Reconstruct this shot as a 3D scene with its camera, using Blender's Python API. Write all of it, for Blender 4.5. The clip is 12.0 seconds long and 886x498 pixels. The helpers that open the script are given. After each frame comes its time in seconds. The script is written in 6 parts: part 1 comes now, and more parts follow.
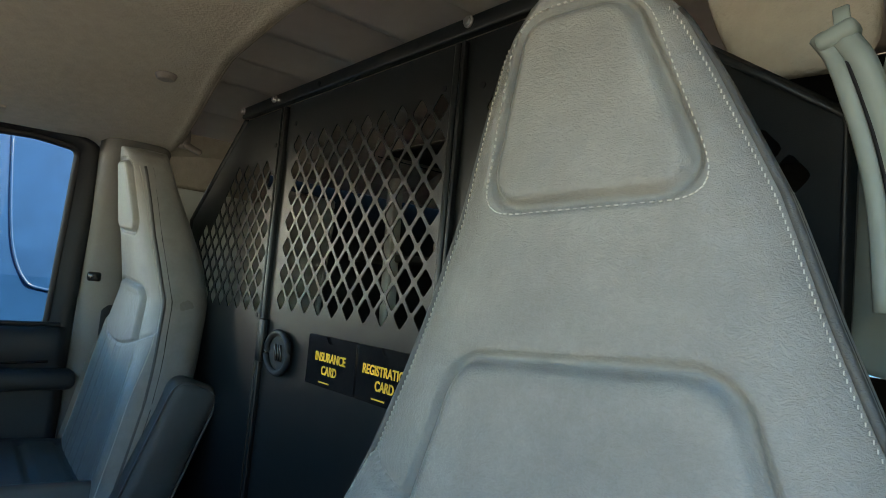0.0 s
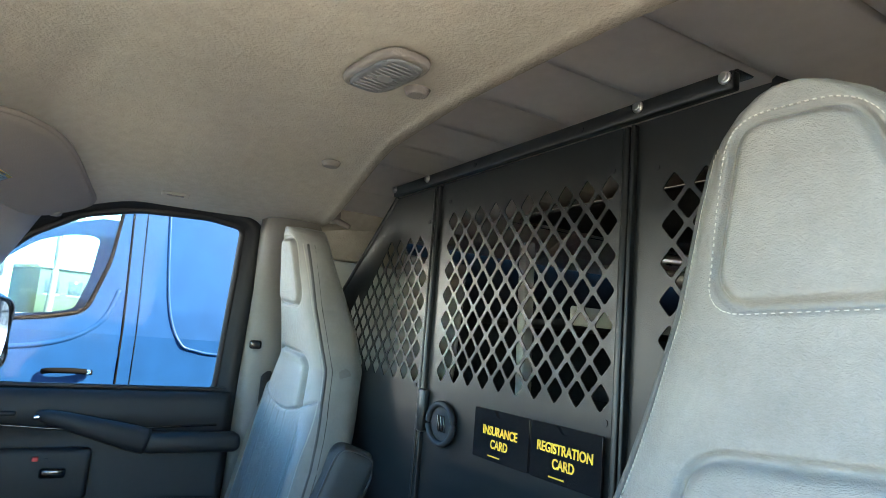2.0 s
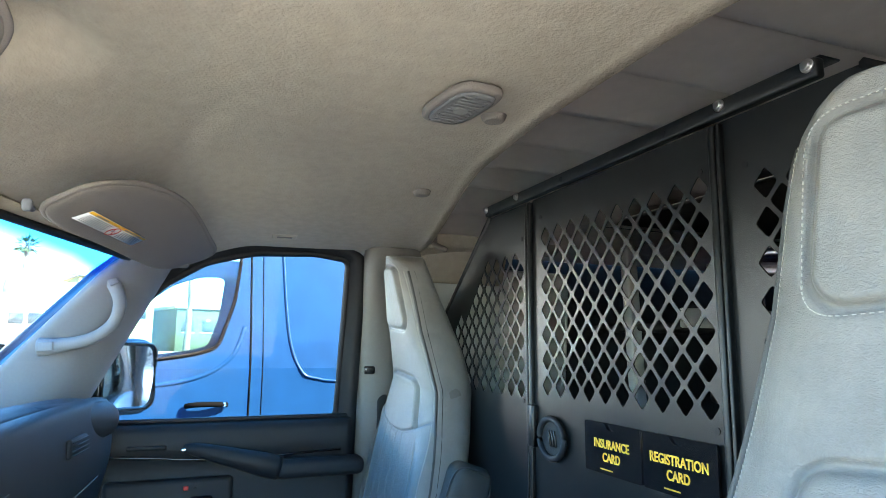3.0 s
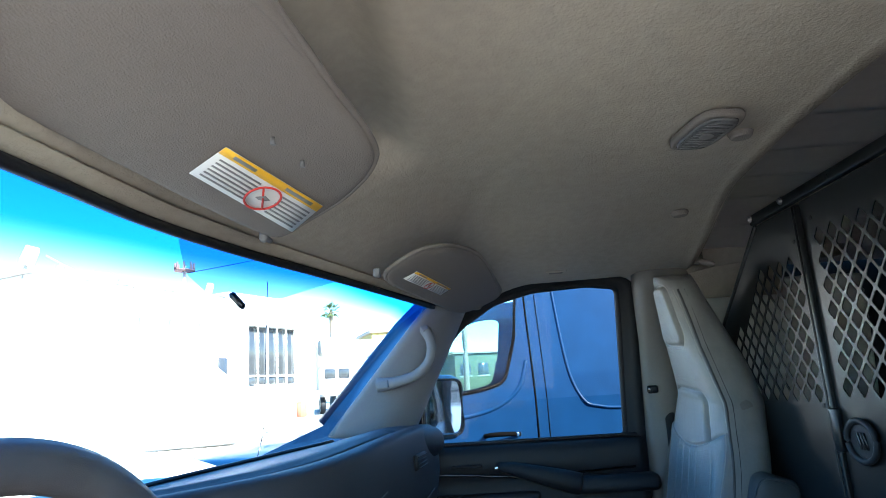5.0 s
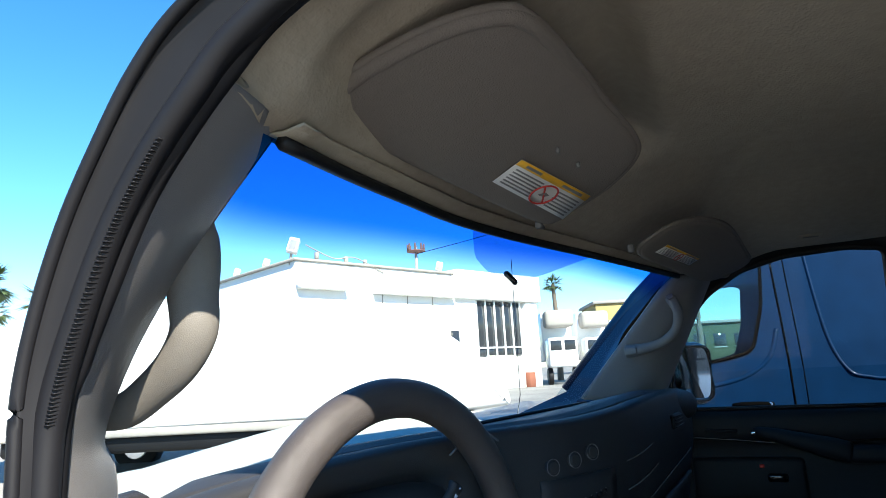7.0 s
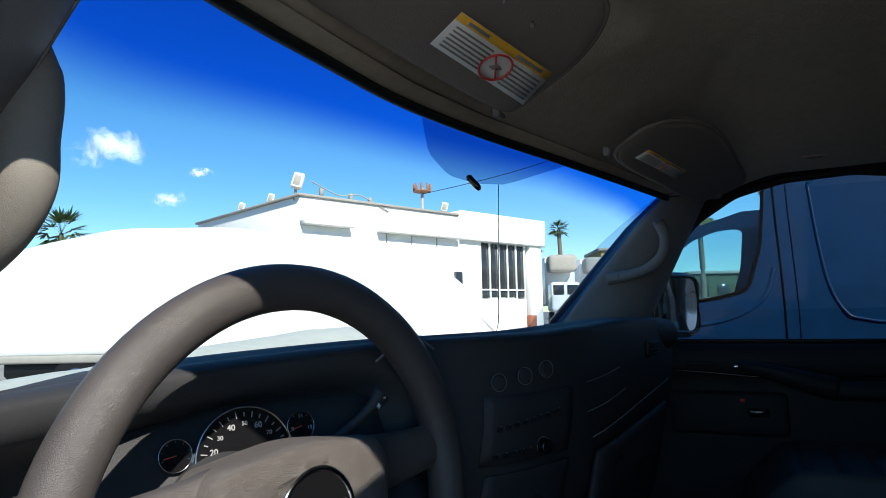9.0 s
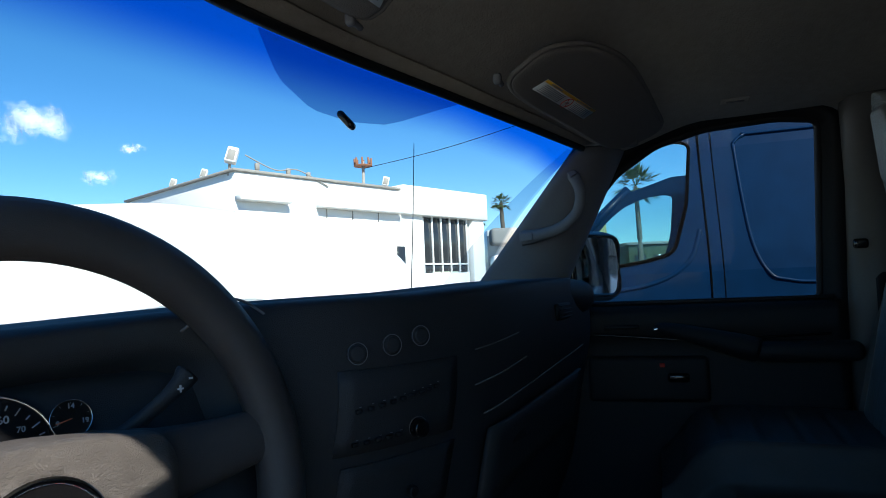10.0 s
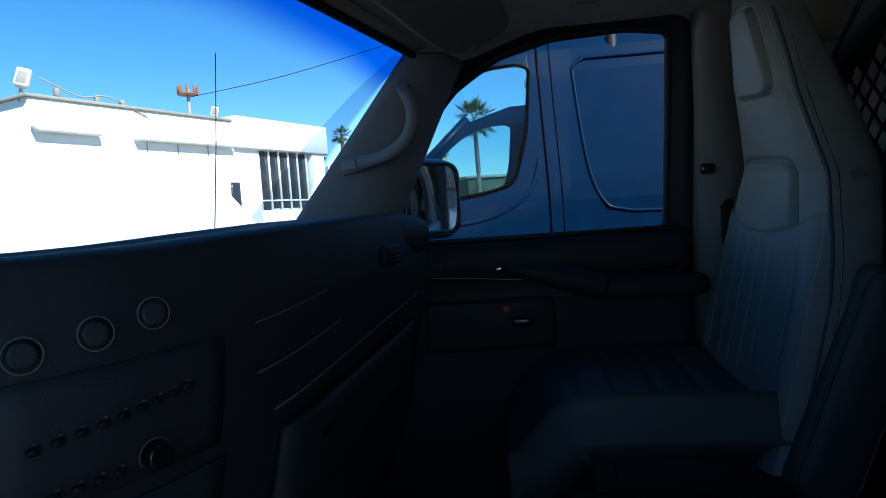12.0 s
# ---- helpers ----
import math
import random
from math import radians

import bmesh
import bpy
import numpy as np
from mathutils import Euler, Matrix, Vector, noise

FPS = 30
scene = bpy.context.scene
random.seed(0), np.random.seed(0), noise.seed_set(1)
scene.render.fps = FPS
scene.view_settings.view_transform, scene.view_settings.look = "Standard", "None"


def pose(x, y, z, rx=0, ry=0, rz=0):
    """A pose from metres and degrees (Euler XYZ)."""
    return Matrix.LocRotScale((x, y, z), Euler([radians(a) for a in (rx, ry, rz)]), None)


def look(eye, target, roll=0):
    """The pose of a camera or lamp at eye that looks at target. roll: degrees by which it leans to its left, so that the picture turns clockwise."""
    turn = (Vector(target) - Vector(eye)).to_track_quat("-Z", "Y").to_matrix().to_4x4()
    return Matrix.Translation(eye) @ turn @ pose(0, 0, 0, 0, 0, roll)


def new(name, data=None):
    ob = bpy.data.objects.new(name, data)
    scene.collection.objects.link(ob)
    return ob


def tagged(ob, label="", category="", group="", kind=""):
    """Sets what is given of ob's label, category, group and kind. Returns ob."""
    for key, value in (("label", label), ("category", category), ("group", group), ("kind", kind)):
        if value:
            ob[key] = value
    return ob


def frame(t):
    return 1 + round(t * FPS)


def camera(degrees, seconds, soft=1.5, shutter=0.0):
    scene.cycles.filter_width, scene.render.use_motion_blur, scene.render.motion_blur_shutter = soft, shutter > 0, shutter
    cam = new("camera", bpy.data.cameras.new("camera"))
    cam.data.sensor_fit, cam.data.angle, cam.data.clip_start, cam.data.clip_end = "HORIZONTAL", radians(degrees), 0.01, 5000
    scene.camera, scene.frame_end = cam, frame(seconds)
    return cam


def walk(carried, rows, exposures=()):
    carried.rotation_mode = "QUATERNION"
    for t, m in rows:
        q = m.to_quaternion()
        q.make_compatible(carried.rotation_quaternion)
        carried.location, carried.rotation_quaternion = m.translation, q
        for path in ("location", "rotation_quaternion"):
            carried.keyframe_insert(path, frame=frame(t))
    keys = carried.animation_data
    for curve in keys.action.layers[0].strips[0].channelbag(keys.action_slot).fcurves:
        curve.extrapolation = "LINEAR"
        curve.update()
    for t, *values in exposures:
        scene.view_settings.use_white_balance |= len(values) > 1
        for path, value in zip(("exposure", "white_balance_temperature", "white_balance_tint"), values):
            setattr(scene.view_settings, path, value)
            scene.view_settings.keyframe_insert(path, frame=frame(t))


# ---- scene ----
cam = camera(70.0, 12.0, soft=0.5)
PATH = [
    (0, (-0.82, 0.493, 1.489), (0.704, -0.795, 1.636), 5.2),
    (0.5, (-0.793, 0.502, 1.487), (0.74, -0.768, 1.676), 6.2),
    (1, (-0.767, 0.534, 1.49), (0.792, -0.7, 1.706), 6.8),
    (1.5, (-0.773, 0.575, 1.499), (0.859, -0.553, 1.747), 6.4),
    (2, (-0.79, 0.593, 1.517), (0.911, -0.422, 1.792), 4.7),
    (2.5, (-0.804, 0.59, 1.536), (0.964, -0.301, 1.814), 2.3),
    (4.5, (-0.925, 0.621, 1.491), (1.03, 0.525, 1.903), -2.5),
    (5, (-0.969, 0.646, 1.501), (0.984, 0.706, 1.927), -3.6),
    (5.5, (-1.022, 0.64, 1.518), (0.917, 0.875, 1.95), -4.1),
    (6, (-1.099, 0.64, 1.493), (0.793, 1.078, 1.972), -4.2),
    (6.5, (-1.141, 0.663, 1.506), (0.718, 1.26, 1.939), -3.4),
    (7, (-1.142, 0.686, 1.487), (0.681, 1.415, 1.868), -3.1),
    (9, (-0.987, 0.649, 1.43), (0.849, 1.415, 1.632), -1.1),
    (9.5, (-0.873, 0.613, 1.433), (0.998, 1.302, 1.587), -1.9),
    (10, (-0.788, 0.607, 1.404), (1.114, 1.215, 1.523), -2.5),
    (10.5, (-0.783, 0.595, 1.389), (1.147, 1.116, 1.456), -3.9),
    (11, (-0.776, 0.587, 1.389), (1.191, 0.952, 1.369), -3.5),
    (11.5, (-0.663, 0.563, 1.399), (1.326, 0.749, 1.31), -4.0),
    (12, (-0.518, 0.615, 1.407), (1.473, 0.756, 1.293), -4.0),
]
walk(cam, [(t, look(eye, target, roll)) for t, eye, target, roll in PATH],
     exposures=[(0.0, 3.5, 9600, 8), (0.5, 4.0, 9600, 9), (1.5, 4.50, 8700, 8), (2.5, 4.6, 7800, 8), (4.5, 3.72, 6800, 8), (5.5, 2.95, 6650, 8),
                (7.0, 1.58, 6900, 8), (9.0, 0.78, 6800, 8), (10.5, 0.74, 6400, 7), (11.5, 0.70, 6200, 7), (12.0, 0.85, 6200, 7)])


# ---- daylight ----
SUN_TO = Vector((-0.60, -0.70, 0.735)).normalized()
world = bpy.data.worlds.new("world")
scene.world = world
world.use_nodes = True
wn = world.node_tree
sky = wn.nodes.new("ShaderNodeTexSky")
sky.sky_type = "NISHITA"
sky.sun_disc = False
sky.sun_elevation = math.asin(SUN_TO.z)
sky.sun_rotation = math.atan2(SUN_TO.x, SUN_TO.y)
sky.air_density, sky.dust_density, sky.ozone_density = 1.0, 0.0, 5.0
sat = wn.nodes.new("ShaderNodeHueSaturation")
sat.inputs["Saturation"].default_value, sat.inputs["Value"].default_value = 1.26, 1.45
wn.links.new(sky.outputs[0], sat.inputs["Color"])
wn.links.new(sat.outputs[0], wn.nodes["Background"].inputs[0])
wn.nodes["Background"].inputs[1].default_value = 0.085
sun = new("sun", bpy.data.lights.new("sun", "SUN"))
sun.data.energy, sun.data.angle, sun.data.color = 5.0, radians(0.5), (1.0, 0.95, 0.87)
sun.matrix_world = look((-10, -6, 12), (-10 - SUN_TO.x, -6 - SUN_TO.y, 12 - SUN_TO.z))


# ---- materials ----
def material(name, color, rough=0.6, metal=0.0, vary=0.12, scale=40.0, bump=0.0, bump_scale=400.0, wear=None, coat=0.0, spec=0.5):
    """Colour with blotches and grain, fine relief, and roughness that wanders."""
    m = bpy.data.materials.new(name)
    m.use_nodes = True
    nt = m.node_tree
    b = nt.nodes["Principled BSDF"]
    b.inputs["Metallic"].default_value = metal
    b.inputs["Coat Weight"].default_value = coat
    b.inputs["Coat Roughness"].default_value = 0.05
    b.inputs["Specular IOR Level"].default_value = spec
    co = nt.nodes.new("ShaderNodeTexCoord")
    n1 = nt.nodes.new("ShaderNodeTexNoise")
    n1.inputs["Scale"].default_value, n1.inputs["Detail"].default_value = scale * 0.15, 5
    n2 = nt.nodes.new("ShaderNodeTexNoise")
    n2.inputs["Scale"].default_value, n2.inputs["Detail"].default_value = scale * 4, 3
    for n in (n1, n2):
        nt.links.new(co.outputs["Object"], n.inputs["Vector"])
    add = nt.nodes.new("ShaderNodeMath")
    add.operation = "MULTIPLY_ADD"
    nt.links.new(n1.outputs["Fac"], add.inputs[0])
    add.inputs[1].default_value = 0.65
    half = nt.nodes.new("ShaderNodeMath")
    half.operation = "MULTIPLY"
    nt.links.new(n2.outputs["Fac"], half.inputs[0])
    half.inputs[1].default_value = 0.35
    nt.links.new(half.outputs[0], add.inputs[2])
    ramp = nt.nodes.new("ShaderNodeMapRange")
    ramp.inputs["From Min"].default_value, ramp.inputs["From Max"].default_value = 0.3, 0.7
    nt.links.new(add.outputs[0], ramp.inputs["Value"])
    mix = nt.nodes.new("ShaderNodeMix")
    mix.data_type = "RGBA"
    nt.links.new(ramp.outputs[0], mix.inputs["Factor"])
    mix.inputs["A"].default_value = (*[c * (1 - vary) for c in color], 1)
    mix.inputs["B"].default_value = (*[min(1, c * (1 + vary)) for c in (wear or color)], 1)
    nt.links.new(mix.outputs["Result"], b.inputs["Base Color"])
    rr = nt.nodes.new("ShaderNodeMapRange")
    rr.inputs["To Min"].default_value, rr.inputs["To Max"].default_value = max(0.02, rough - 0.08), min(1, rough + 0.08)
    nt.links.new(n1.outputs["Fac"], rr.inputs["Value"])
    nt.links.new(rr.outputs[0], b.inputs["Roughness"])
    if bump:
        n3 = nt.nodes.new("ShaderNodeTexNoise")
        n3.inputs["Scale"].default_value, n3.inputs["Detail"].default_value = bump_scale, 4
        nt.links.new(co.outputs["Object"], n3.inputs["Vector"])
        bn = nt.nodes.new("ShaderNodeBump")
        bn.inputs["Strength"].default_value, bn.inputs["Distance"].default_value = bump, 0.002
        nt.links.new(n3.outputs["Fac"], bn.inputs["Height"])
        nt.links.new(bn.outputs[0], b.inputs["Normal"])
    return m


def leather(name, color, rough=0.45, cell=260.0, strength=0.36):
    """Grained vinyl: small cells with creases, soft wrinkles over them, crease shade in the colour."""
    m = material(name, color, rough, vary=0.12, scale=40)
    nt = m.node_tree
    b = nt.nodes["Principled BSDF"]
    co = nt.nodes.new("ShaderNodeTexCoord")
    v = nt.nodes.new("ShaderNodeTexVoronoi")
    v.feature = "DISTANCE_TO_EDGE"
    v.inputs["Scale"].default_value = cell
    warp = nt.nodes.new("ShaderNodeTexNoise")
    warp.inputs["Scale"].default_value, warp.inputs["Detail"].default_value = 60, 3
    nt.links.new(co.outputs["Object"], warp.inputs["Vector"])
    va = nt.nodes.new("ShaderNodeVectorMath")
    va.operation = "MULTIPLY_ADD"
    nt.links.new(warp.outputs["Color"], va.inputs[0])
    va.inputs[1].default_value = (0.012, 0.012, 0.012)
    nt.links.new(co.outputs["Object"], va.inputs[2])
    nt.links.new(va.outputs[0], v.inputs["Vector"])
    mp = nt.nodes.new("ShaderNodeMapping")
    mp.inputs["Scale"].default_value = (0.55, 1.0, 1.0)
    nt.links.new(va.outputs[0], mp.inputs["Vector"])
    wr = nt.nodes.new("ShaderNodeTexNoise")
    wr.inputs["Scale"].default_value, wr.inputs["Detail"].default_value, wr.inputs["Roughness"].default_value = cell * 2.4, 4, 0.6
    wr.inputs["Distortion"].default_value = 0.8
    nt.links.new(mp.outputs[0], wr.inputs["Vector"])
    soft = nt.nodes.new("ShaderNodeTexNoise")
    soft.inputs["Scale"].default_value, soft.inputs["Detail"].default_value = 28, 3
    nt.links.new(co.outputs["Object"], soft.inputs["Vector"])
    s0 = nt.nodes.new("ShaderNodeMath")
    s0.operation = "MULTIPLY_ADD"
    nt.links.new(soft.outputs["Fac"], s0.inputs[0])
    s0.inputs[1].default_value = 0.5
    nt.links.new(wr.outputs["Fac"], s0.inputs[2])
    s = nt.nodes.new("ShaderNodeMath")
    s.operation = "MULTIPLY_ADD"
    nt.links.new(v.outputs["Distance"], s.inputs[0])
    s.inputs[1].default_value = 0.25
    nt.links.new(s0.outputs[0], s.inputs[2])
    # Crease shade painted in: low spots of grain and wrinkles get darker colour.
    pit = nt.nodes.new("ShaderNodeMapRange")
    pit.inputs[1].default_value, pit.inputs[2].default_value, pit.inputs[3].default_value, pit.inputs[4].default_value = 0.38, 0.62, 0.93, 1.03
    nt.links.new(wr.outputs["Fac"], pit.inputs[0])
    blotch = nt.nodes.new("ShaderNodeMapRange")
    blotch.inputs[1].default_value, blotch.inputs[2].default_value, blotch.inputs[3].default_value, blotch.inputs[4].default_value = 0.35, 0.65, 0.92, 1.05
    nt.links.new(soft.outputs["Fac"], blotch.inputs[0])
    shade = nt.nodes.new("ShaderNodeMath")
    shade.operation = "MULTIPLY"
    nt.links.new(pit.outputs[0], shade.inputs[0])
    nt.links.new(blotch.outputs[0], shade.inputs[1])
    tone = nt.nodes.new("ShaderNodeVectorMath")
    tone.operation = "SCALE"
    nt.links.new(b.inputs["Base Color"].links[0].from_socket, tone.inputs[0])
    nt.links.new(shade.outputs[0], tone.inputs["Scale"])
    nt.links.new(tone.outputs[0], b.inputs["Base Color"])
    bn = nt.nodes.new("ShaderNodeBump")
    bn.inputs["Strength"].default_value, bn.inputs["Distance"].default_value = strength, 0.003
    nt.links.new(s.outputs[0], bn.inputs["Height"])
    nt.links.new(bn.outputs[0], b.inputs["Normal"])
    return m


def thin_glass(name, tint, gloss_tint=(1, 1, 1), band=None, skin=0.04, grazing=0.16):
    """A pane seen through: clear straight transmission with a mirror-like skin; band: (z low, z high, colour) shade strip."""
    m = bpy.data.materials.new(name)
    m.use_nodes = True
    nt = m.node_tree
    nt.nodes.remove(nt.nodes["Principled BSDF"])
    out = nt.nodes["Material Output"]
    tr = nt.nodes.new("ShaderNodeBsdfTransparent")
    tr.inputs[0].default_value = (*tint, 1)
    gl = nt.nodes.new("ShaderNodeBsdfGlossy")
    gl.inputs["Roughness"].default_value = 0.02
    gl.inputs["Color"].default_value = (*gloss_tint, 1)
    lw = nt.nodes.new("ShaderNodeLayerWeight")
    pw = nt.nodes.new("ShaderNodeMath")
    pw.operation = "POWER"
    nt.links.new(lw.outputs["Facing"], pw.inputs[0])
    pw.inputs[1].default_value = 5.0
    fr = nt.nodes.new("ShaderNodeMath")
    fr.operation = "MULTIPLY_ADD"
    nt.links.new(pw.outputs[0], fr.inputs[0])
    fr.inputs[1].default_value, fr.inputs[2].default_value = grazing, skin
    mx = nt.nodes.new("ShaderNodeMixShader")
    nt.links.new(fr.outputs[0], mx.inputs[0])
    nt.links.new(tr.outputs[0], mx.inputs[1])
    nt.links.new(gl.outputs[0], mx.inputs[2])
    nt.links.new(mx.outputs[0], out.inputs[0])
    if band:
        at = nt.nodes.new("ShaderNodeAttribute")
        at.attribute_name = "rise"
        mr = nt.nodes.new("ShaderNodeMapRange")
        mr.interpolation_type = "SMOOTHSTEP"
        mr.inputs["From Min"].default_value, mr.inputs["From Max"].default_value = band[0], band[1]
        nt.links.new(at.outputs["Fac"], mr.inputs["Value"])
        mc = nt.nodes.new("ShaderNodeMix")
        mc.data_type = "RGBA"
        nt.links.new(mr.outputs[0], mc.inputs["Factor"])
        mc.inputs["A"].default_value = (*tint, 1)
        mc.inputs["B"].default_value = (*band[2], 1)
        nt.links.new(mc.outputs["Result"], tr.inputs[0])
    return m


# The fabric's broad mottling paints in soft shadows and folds.
HEADLINER = material("headliner_fabric", (0.37, 0.325, 0.265), 0.95, vary=0.16, scale=14, bump=0.7, bump_scale=210, spec=0.1)
VISOR = material("visor_vinyl", (0.19, 0.168, 0.15), 0.7, vary=0.07, scale=20, bump=0.6, bump_scale=500, spec=0.25)
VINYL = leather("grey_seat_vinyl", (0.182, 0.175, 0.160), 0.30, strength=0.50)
# Seat vinyl darkened for the shade on cushion and armrest; also the dark piping.
VINYL_SHADE_PIPING = leather("grey_vinyl_shade_and_piping", (0.050, 0.050, 0.048))
THREAD = material("light_thread", (0.42, 0.395, 0.345), 0.8)
DARK_TRIM = material("charcoal_plastic", (0.010, 0.011, 0.013), 0.55, vary=0.15, bump=0.3, bump_scale=900, spec=0.28)
DASH = material("dark_dash_plastic", (0.029, 0.030, 0.033), 0.55, vary=0.12, bump=0.35, bump_scale=800, spec=0.35)
HUB = leather("hub_vinyl", (0.115, 0.102, 0.094), 0.5, 430, 0.9)
WHEEL = leather("wheel_vinyl", (0.062, 0.055, 0.054), 0.46, 520, 0.35)
GREY_TRIM = material("grey_pillar_plastic", (0.155, 0.15, 0.15), 0.6, vary=0.08, bump=0.25, bump_scale=900)
TAUPE = material("taupe_pillar_plastic", (0.15, 0.14, 0.125), 0.65, vary=0.08, bump=0.25, bump_scale=900)
BLACK_STEEL = material("black_powder_coat", (0.0076, 0.0090, 0.0097), 0.33, vary=0.35, scale=8, bump=0.16, bump_scale=900, spec=0.34)
RUBBER = material("black_rubber", (0.006, 0.006, 0.008), 0.6, spec=0.35)
ZINC = material("zinc_bolt", (0.65, 0.65, 0.64), 0.3, 1.0)
STEEL = material("bare_galvanised_roof", (0.60, 0.54, 0.51), 0.34, 0.45, vary=0.1, scale=10)
CHROME = material("chrome", (0.8, 0.8, 0.82), 0.12, 1.0, vary=0.02)
BLACK = material("gloss_black", (0.007, 0.007, 0.008), 0.14)
YELLOW = material("yellow_print", (0.85, 0.46, 0.03), 0.6, vary=0.03)
WHITE_INK = material("white_print", (0.75, 0.75, 0.75), 0.6, vary=0.03)
RED_INK = material("red_print", (0.6, 0.04, 0.03), 0.6, vary=0.03)
ORANGE = material("orange_needle", (0.8, 0.12, 0.03), 0.5)
PAPER = material("label_paper", (0.72, 0.72, 0.70), 0.7, vary=0.04)
DIAL_INK = material("dim_dial_print", (0.26, 0.26, 0.27), 0.6, vary=0.03)
GREY_INK = material("grey_print", (0.22, 0.22, 0.22), 0.7)
LENS = material("clear_ribbed_lens", (0.15, 0.15, 0.15), 0.25, vary=0.1, bump=0.6, bump_scale=300)
WINDSHIELD = thin_glass("windshield_glass", (0.72, 0.78, 0.79), skin=0.008, grazing=0.02, band=(0.79, 0.94, (0.006, 0.21, 0.68)))
GLASS = thin_glass("side_glass", (0.92, 0.95, 0.95), skin=0.010, grazing=0.03)
DARK_GLASS = thin_glass("tinted_glass", (0.46, 0.68, 0.74), skin=0.02, grazing=0.06)
DUST = thin_glass("dusty_glass_edge", (0.62, 0.71, 0.79), skin=0.01)
DOTS = thin_glass("dot_screen", (0.38, 0.48, 0.62), skin=0.01)
MIRROR = material("mirror_silver", (0.9, 0.9, 0.9), 0.02, 1.0, vary=0.01)
# Broad blotches in the blue stand in for reflected sky and clouds.
BLUE_PAINT = material("blue_paint_reflection_blotches", (0.0012, 0.0140, 0.044), 0.35, 0.0, vary=0.30, scale=3, coat=0.12, spec=0.08)
WHITE_WALL = material("white_stucco", (0.82, 0.81, 0.78), 0.9, vary=0.05, scale=1.5, bump=0.3, bump_scale=60)
WHITE_PAINT = material("white_vehicle_paint", (0.80, 0.80, 0.79), 0.35, vary=0.03, scale=2, coat=0.6)
ASPHALT = material("worn_asphalt", (0.26, 0.25, 0.23), 0.9, vary=0.35, scale=3, bump=0.6, bump_scale=60)
BRACKET = material("pale_green_bracket_paint", (0.20, 0.23, 0.21), 0.5, vary=0.1, scale=10)
# Near-black colour holds the bay dark behind the partition's holes.
CARGO = material("near_black_cargo", (0.03, 0.03, 0.03), 0.9, vary=0.3, scale=6, spec=0.08)
PALE_STEEL = material("pale_grey_paint", (0.60, 0.60, 0.57), 0.45, vary=0.06, scale=8)
FLOOR_MAT = material("floor_rubber", (0.02, 0.02, 0.02), 0.8)


# ---- helpers ----
def mesh_of(name, verts, faces, smooth=True):
    me = bpy.data.meshes.new(name)
    me.from_pydata([tuple(v) for v in verts], [], [tuple(f) for f in faces])
    if smooth:
        me.shade_smooth()
    return me


def part(name, data, mat, parent=None, label="", at=None):
    """One mesh object, under a thing or a part; data is a bmesh or a mesh."""
    if isinstance(data, bmesh.types.BMesh):
        me = bpy.data.meshes.new(name)
        bmesh.ops.recalc_face_normals(data, faces=data.faces)
        data.to_mesh(me)
        data.free()
        data = me
    data.materials.clear()
    data.materials.append(mat)
    ob = new(name, data)
    if parent:
        ob.parent = parent
    if at is not None:
        ob.matrix_local = at
    if label:
        ob["label"] = label
    return ob


def thing(name, label, category, at=None, group="", kind=""):
    ob = new(name)
    ob.empty_display_size = 0.05
    if at is not None:
        ob.matrix_world = at
    return tagged(ob, label, category, group, kind)


def rbox(sx, sy, sz, r=0.01, seg=3, at=None):
    bm = bmesh.new()
    bmesh.ops.create_cube(bm, size=1.0)
    bmesh.ops.scale(bm, vec=(sx, sy, sz), verts=bm.verts)
    r = min(r, 0.48 * min(sx, sy, sz))
    bmesh.ops.bevel(bm, geom=bm.edges[:], offset=r, segments=seg, affect="EDGES", profile=0.5)
    for f in bm.faces:
        f.smooth = True
    if at is not None:
        bm.transform(at)
    return bm


def cyl(r, h, seg=24, r2=None, at=None, bev=0.0):
    bm = bmesh.new()
    bmesh.ops.create_cone(bm, cap_ends=True, segments=seg, radius1=r, radius2=r if r2 is None else r2, depth=h)
    if bev:
        es = [e for e in bm.edges if len(e.link_faces) == 2 and any(len(f.verts) > 4 for f in e.link_faces)]
        bmesh.ops.bevel(bm, geom=es, offset=bev, segments=2, affect="EDGES", profile=0.5)
    for f in bm.faces:
        f.smooth = len(f.verts) == 4
    if at is not None:
        bm.transform(at)
    return bm


def prism(outline, h, bev=0.0, seg=2, at=None):
    """A flat shape (list of x, y, anticlockwise) given a thickness h along z from 0, with rounded rims."""
    bm = bmesh.new()
    vs = [bm.verts.new((x, y, 0)) for x, y in outline]
    f = bm.faces.new(vs)
    r = bmesh.ops.extrude_face_region(bm, geom=[f])
    bmesh.ops.translate(bm, vec=(0, 0, h), verts=[v for v in r["geom"] if isinstance(v, bmesh.types.BMVert)])
    bmesh.ops.recalc_face_normals(bm, faces=bm.faces)
    if bev:
        es = [e for e in bm.edges if abs(e.verts[0].co.z - e.verts[1].co.z) < 1e-6]
        bmesh.ops.bevel(bm, geom=es, offset=bev, segments=seg, affect="EDGES", profile=0.5)
    for f in bm.faces:
        f.smooth = len(f.verts) == 4
    if at is not None:
        bm.transform(at)
    return bm


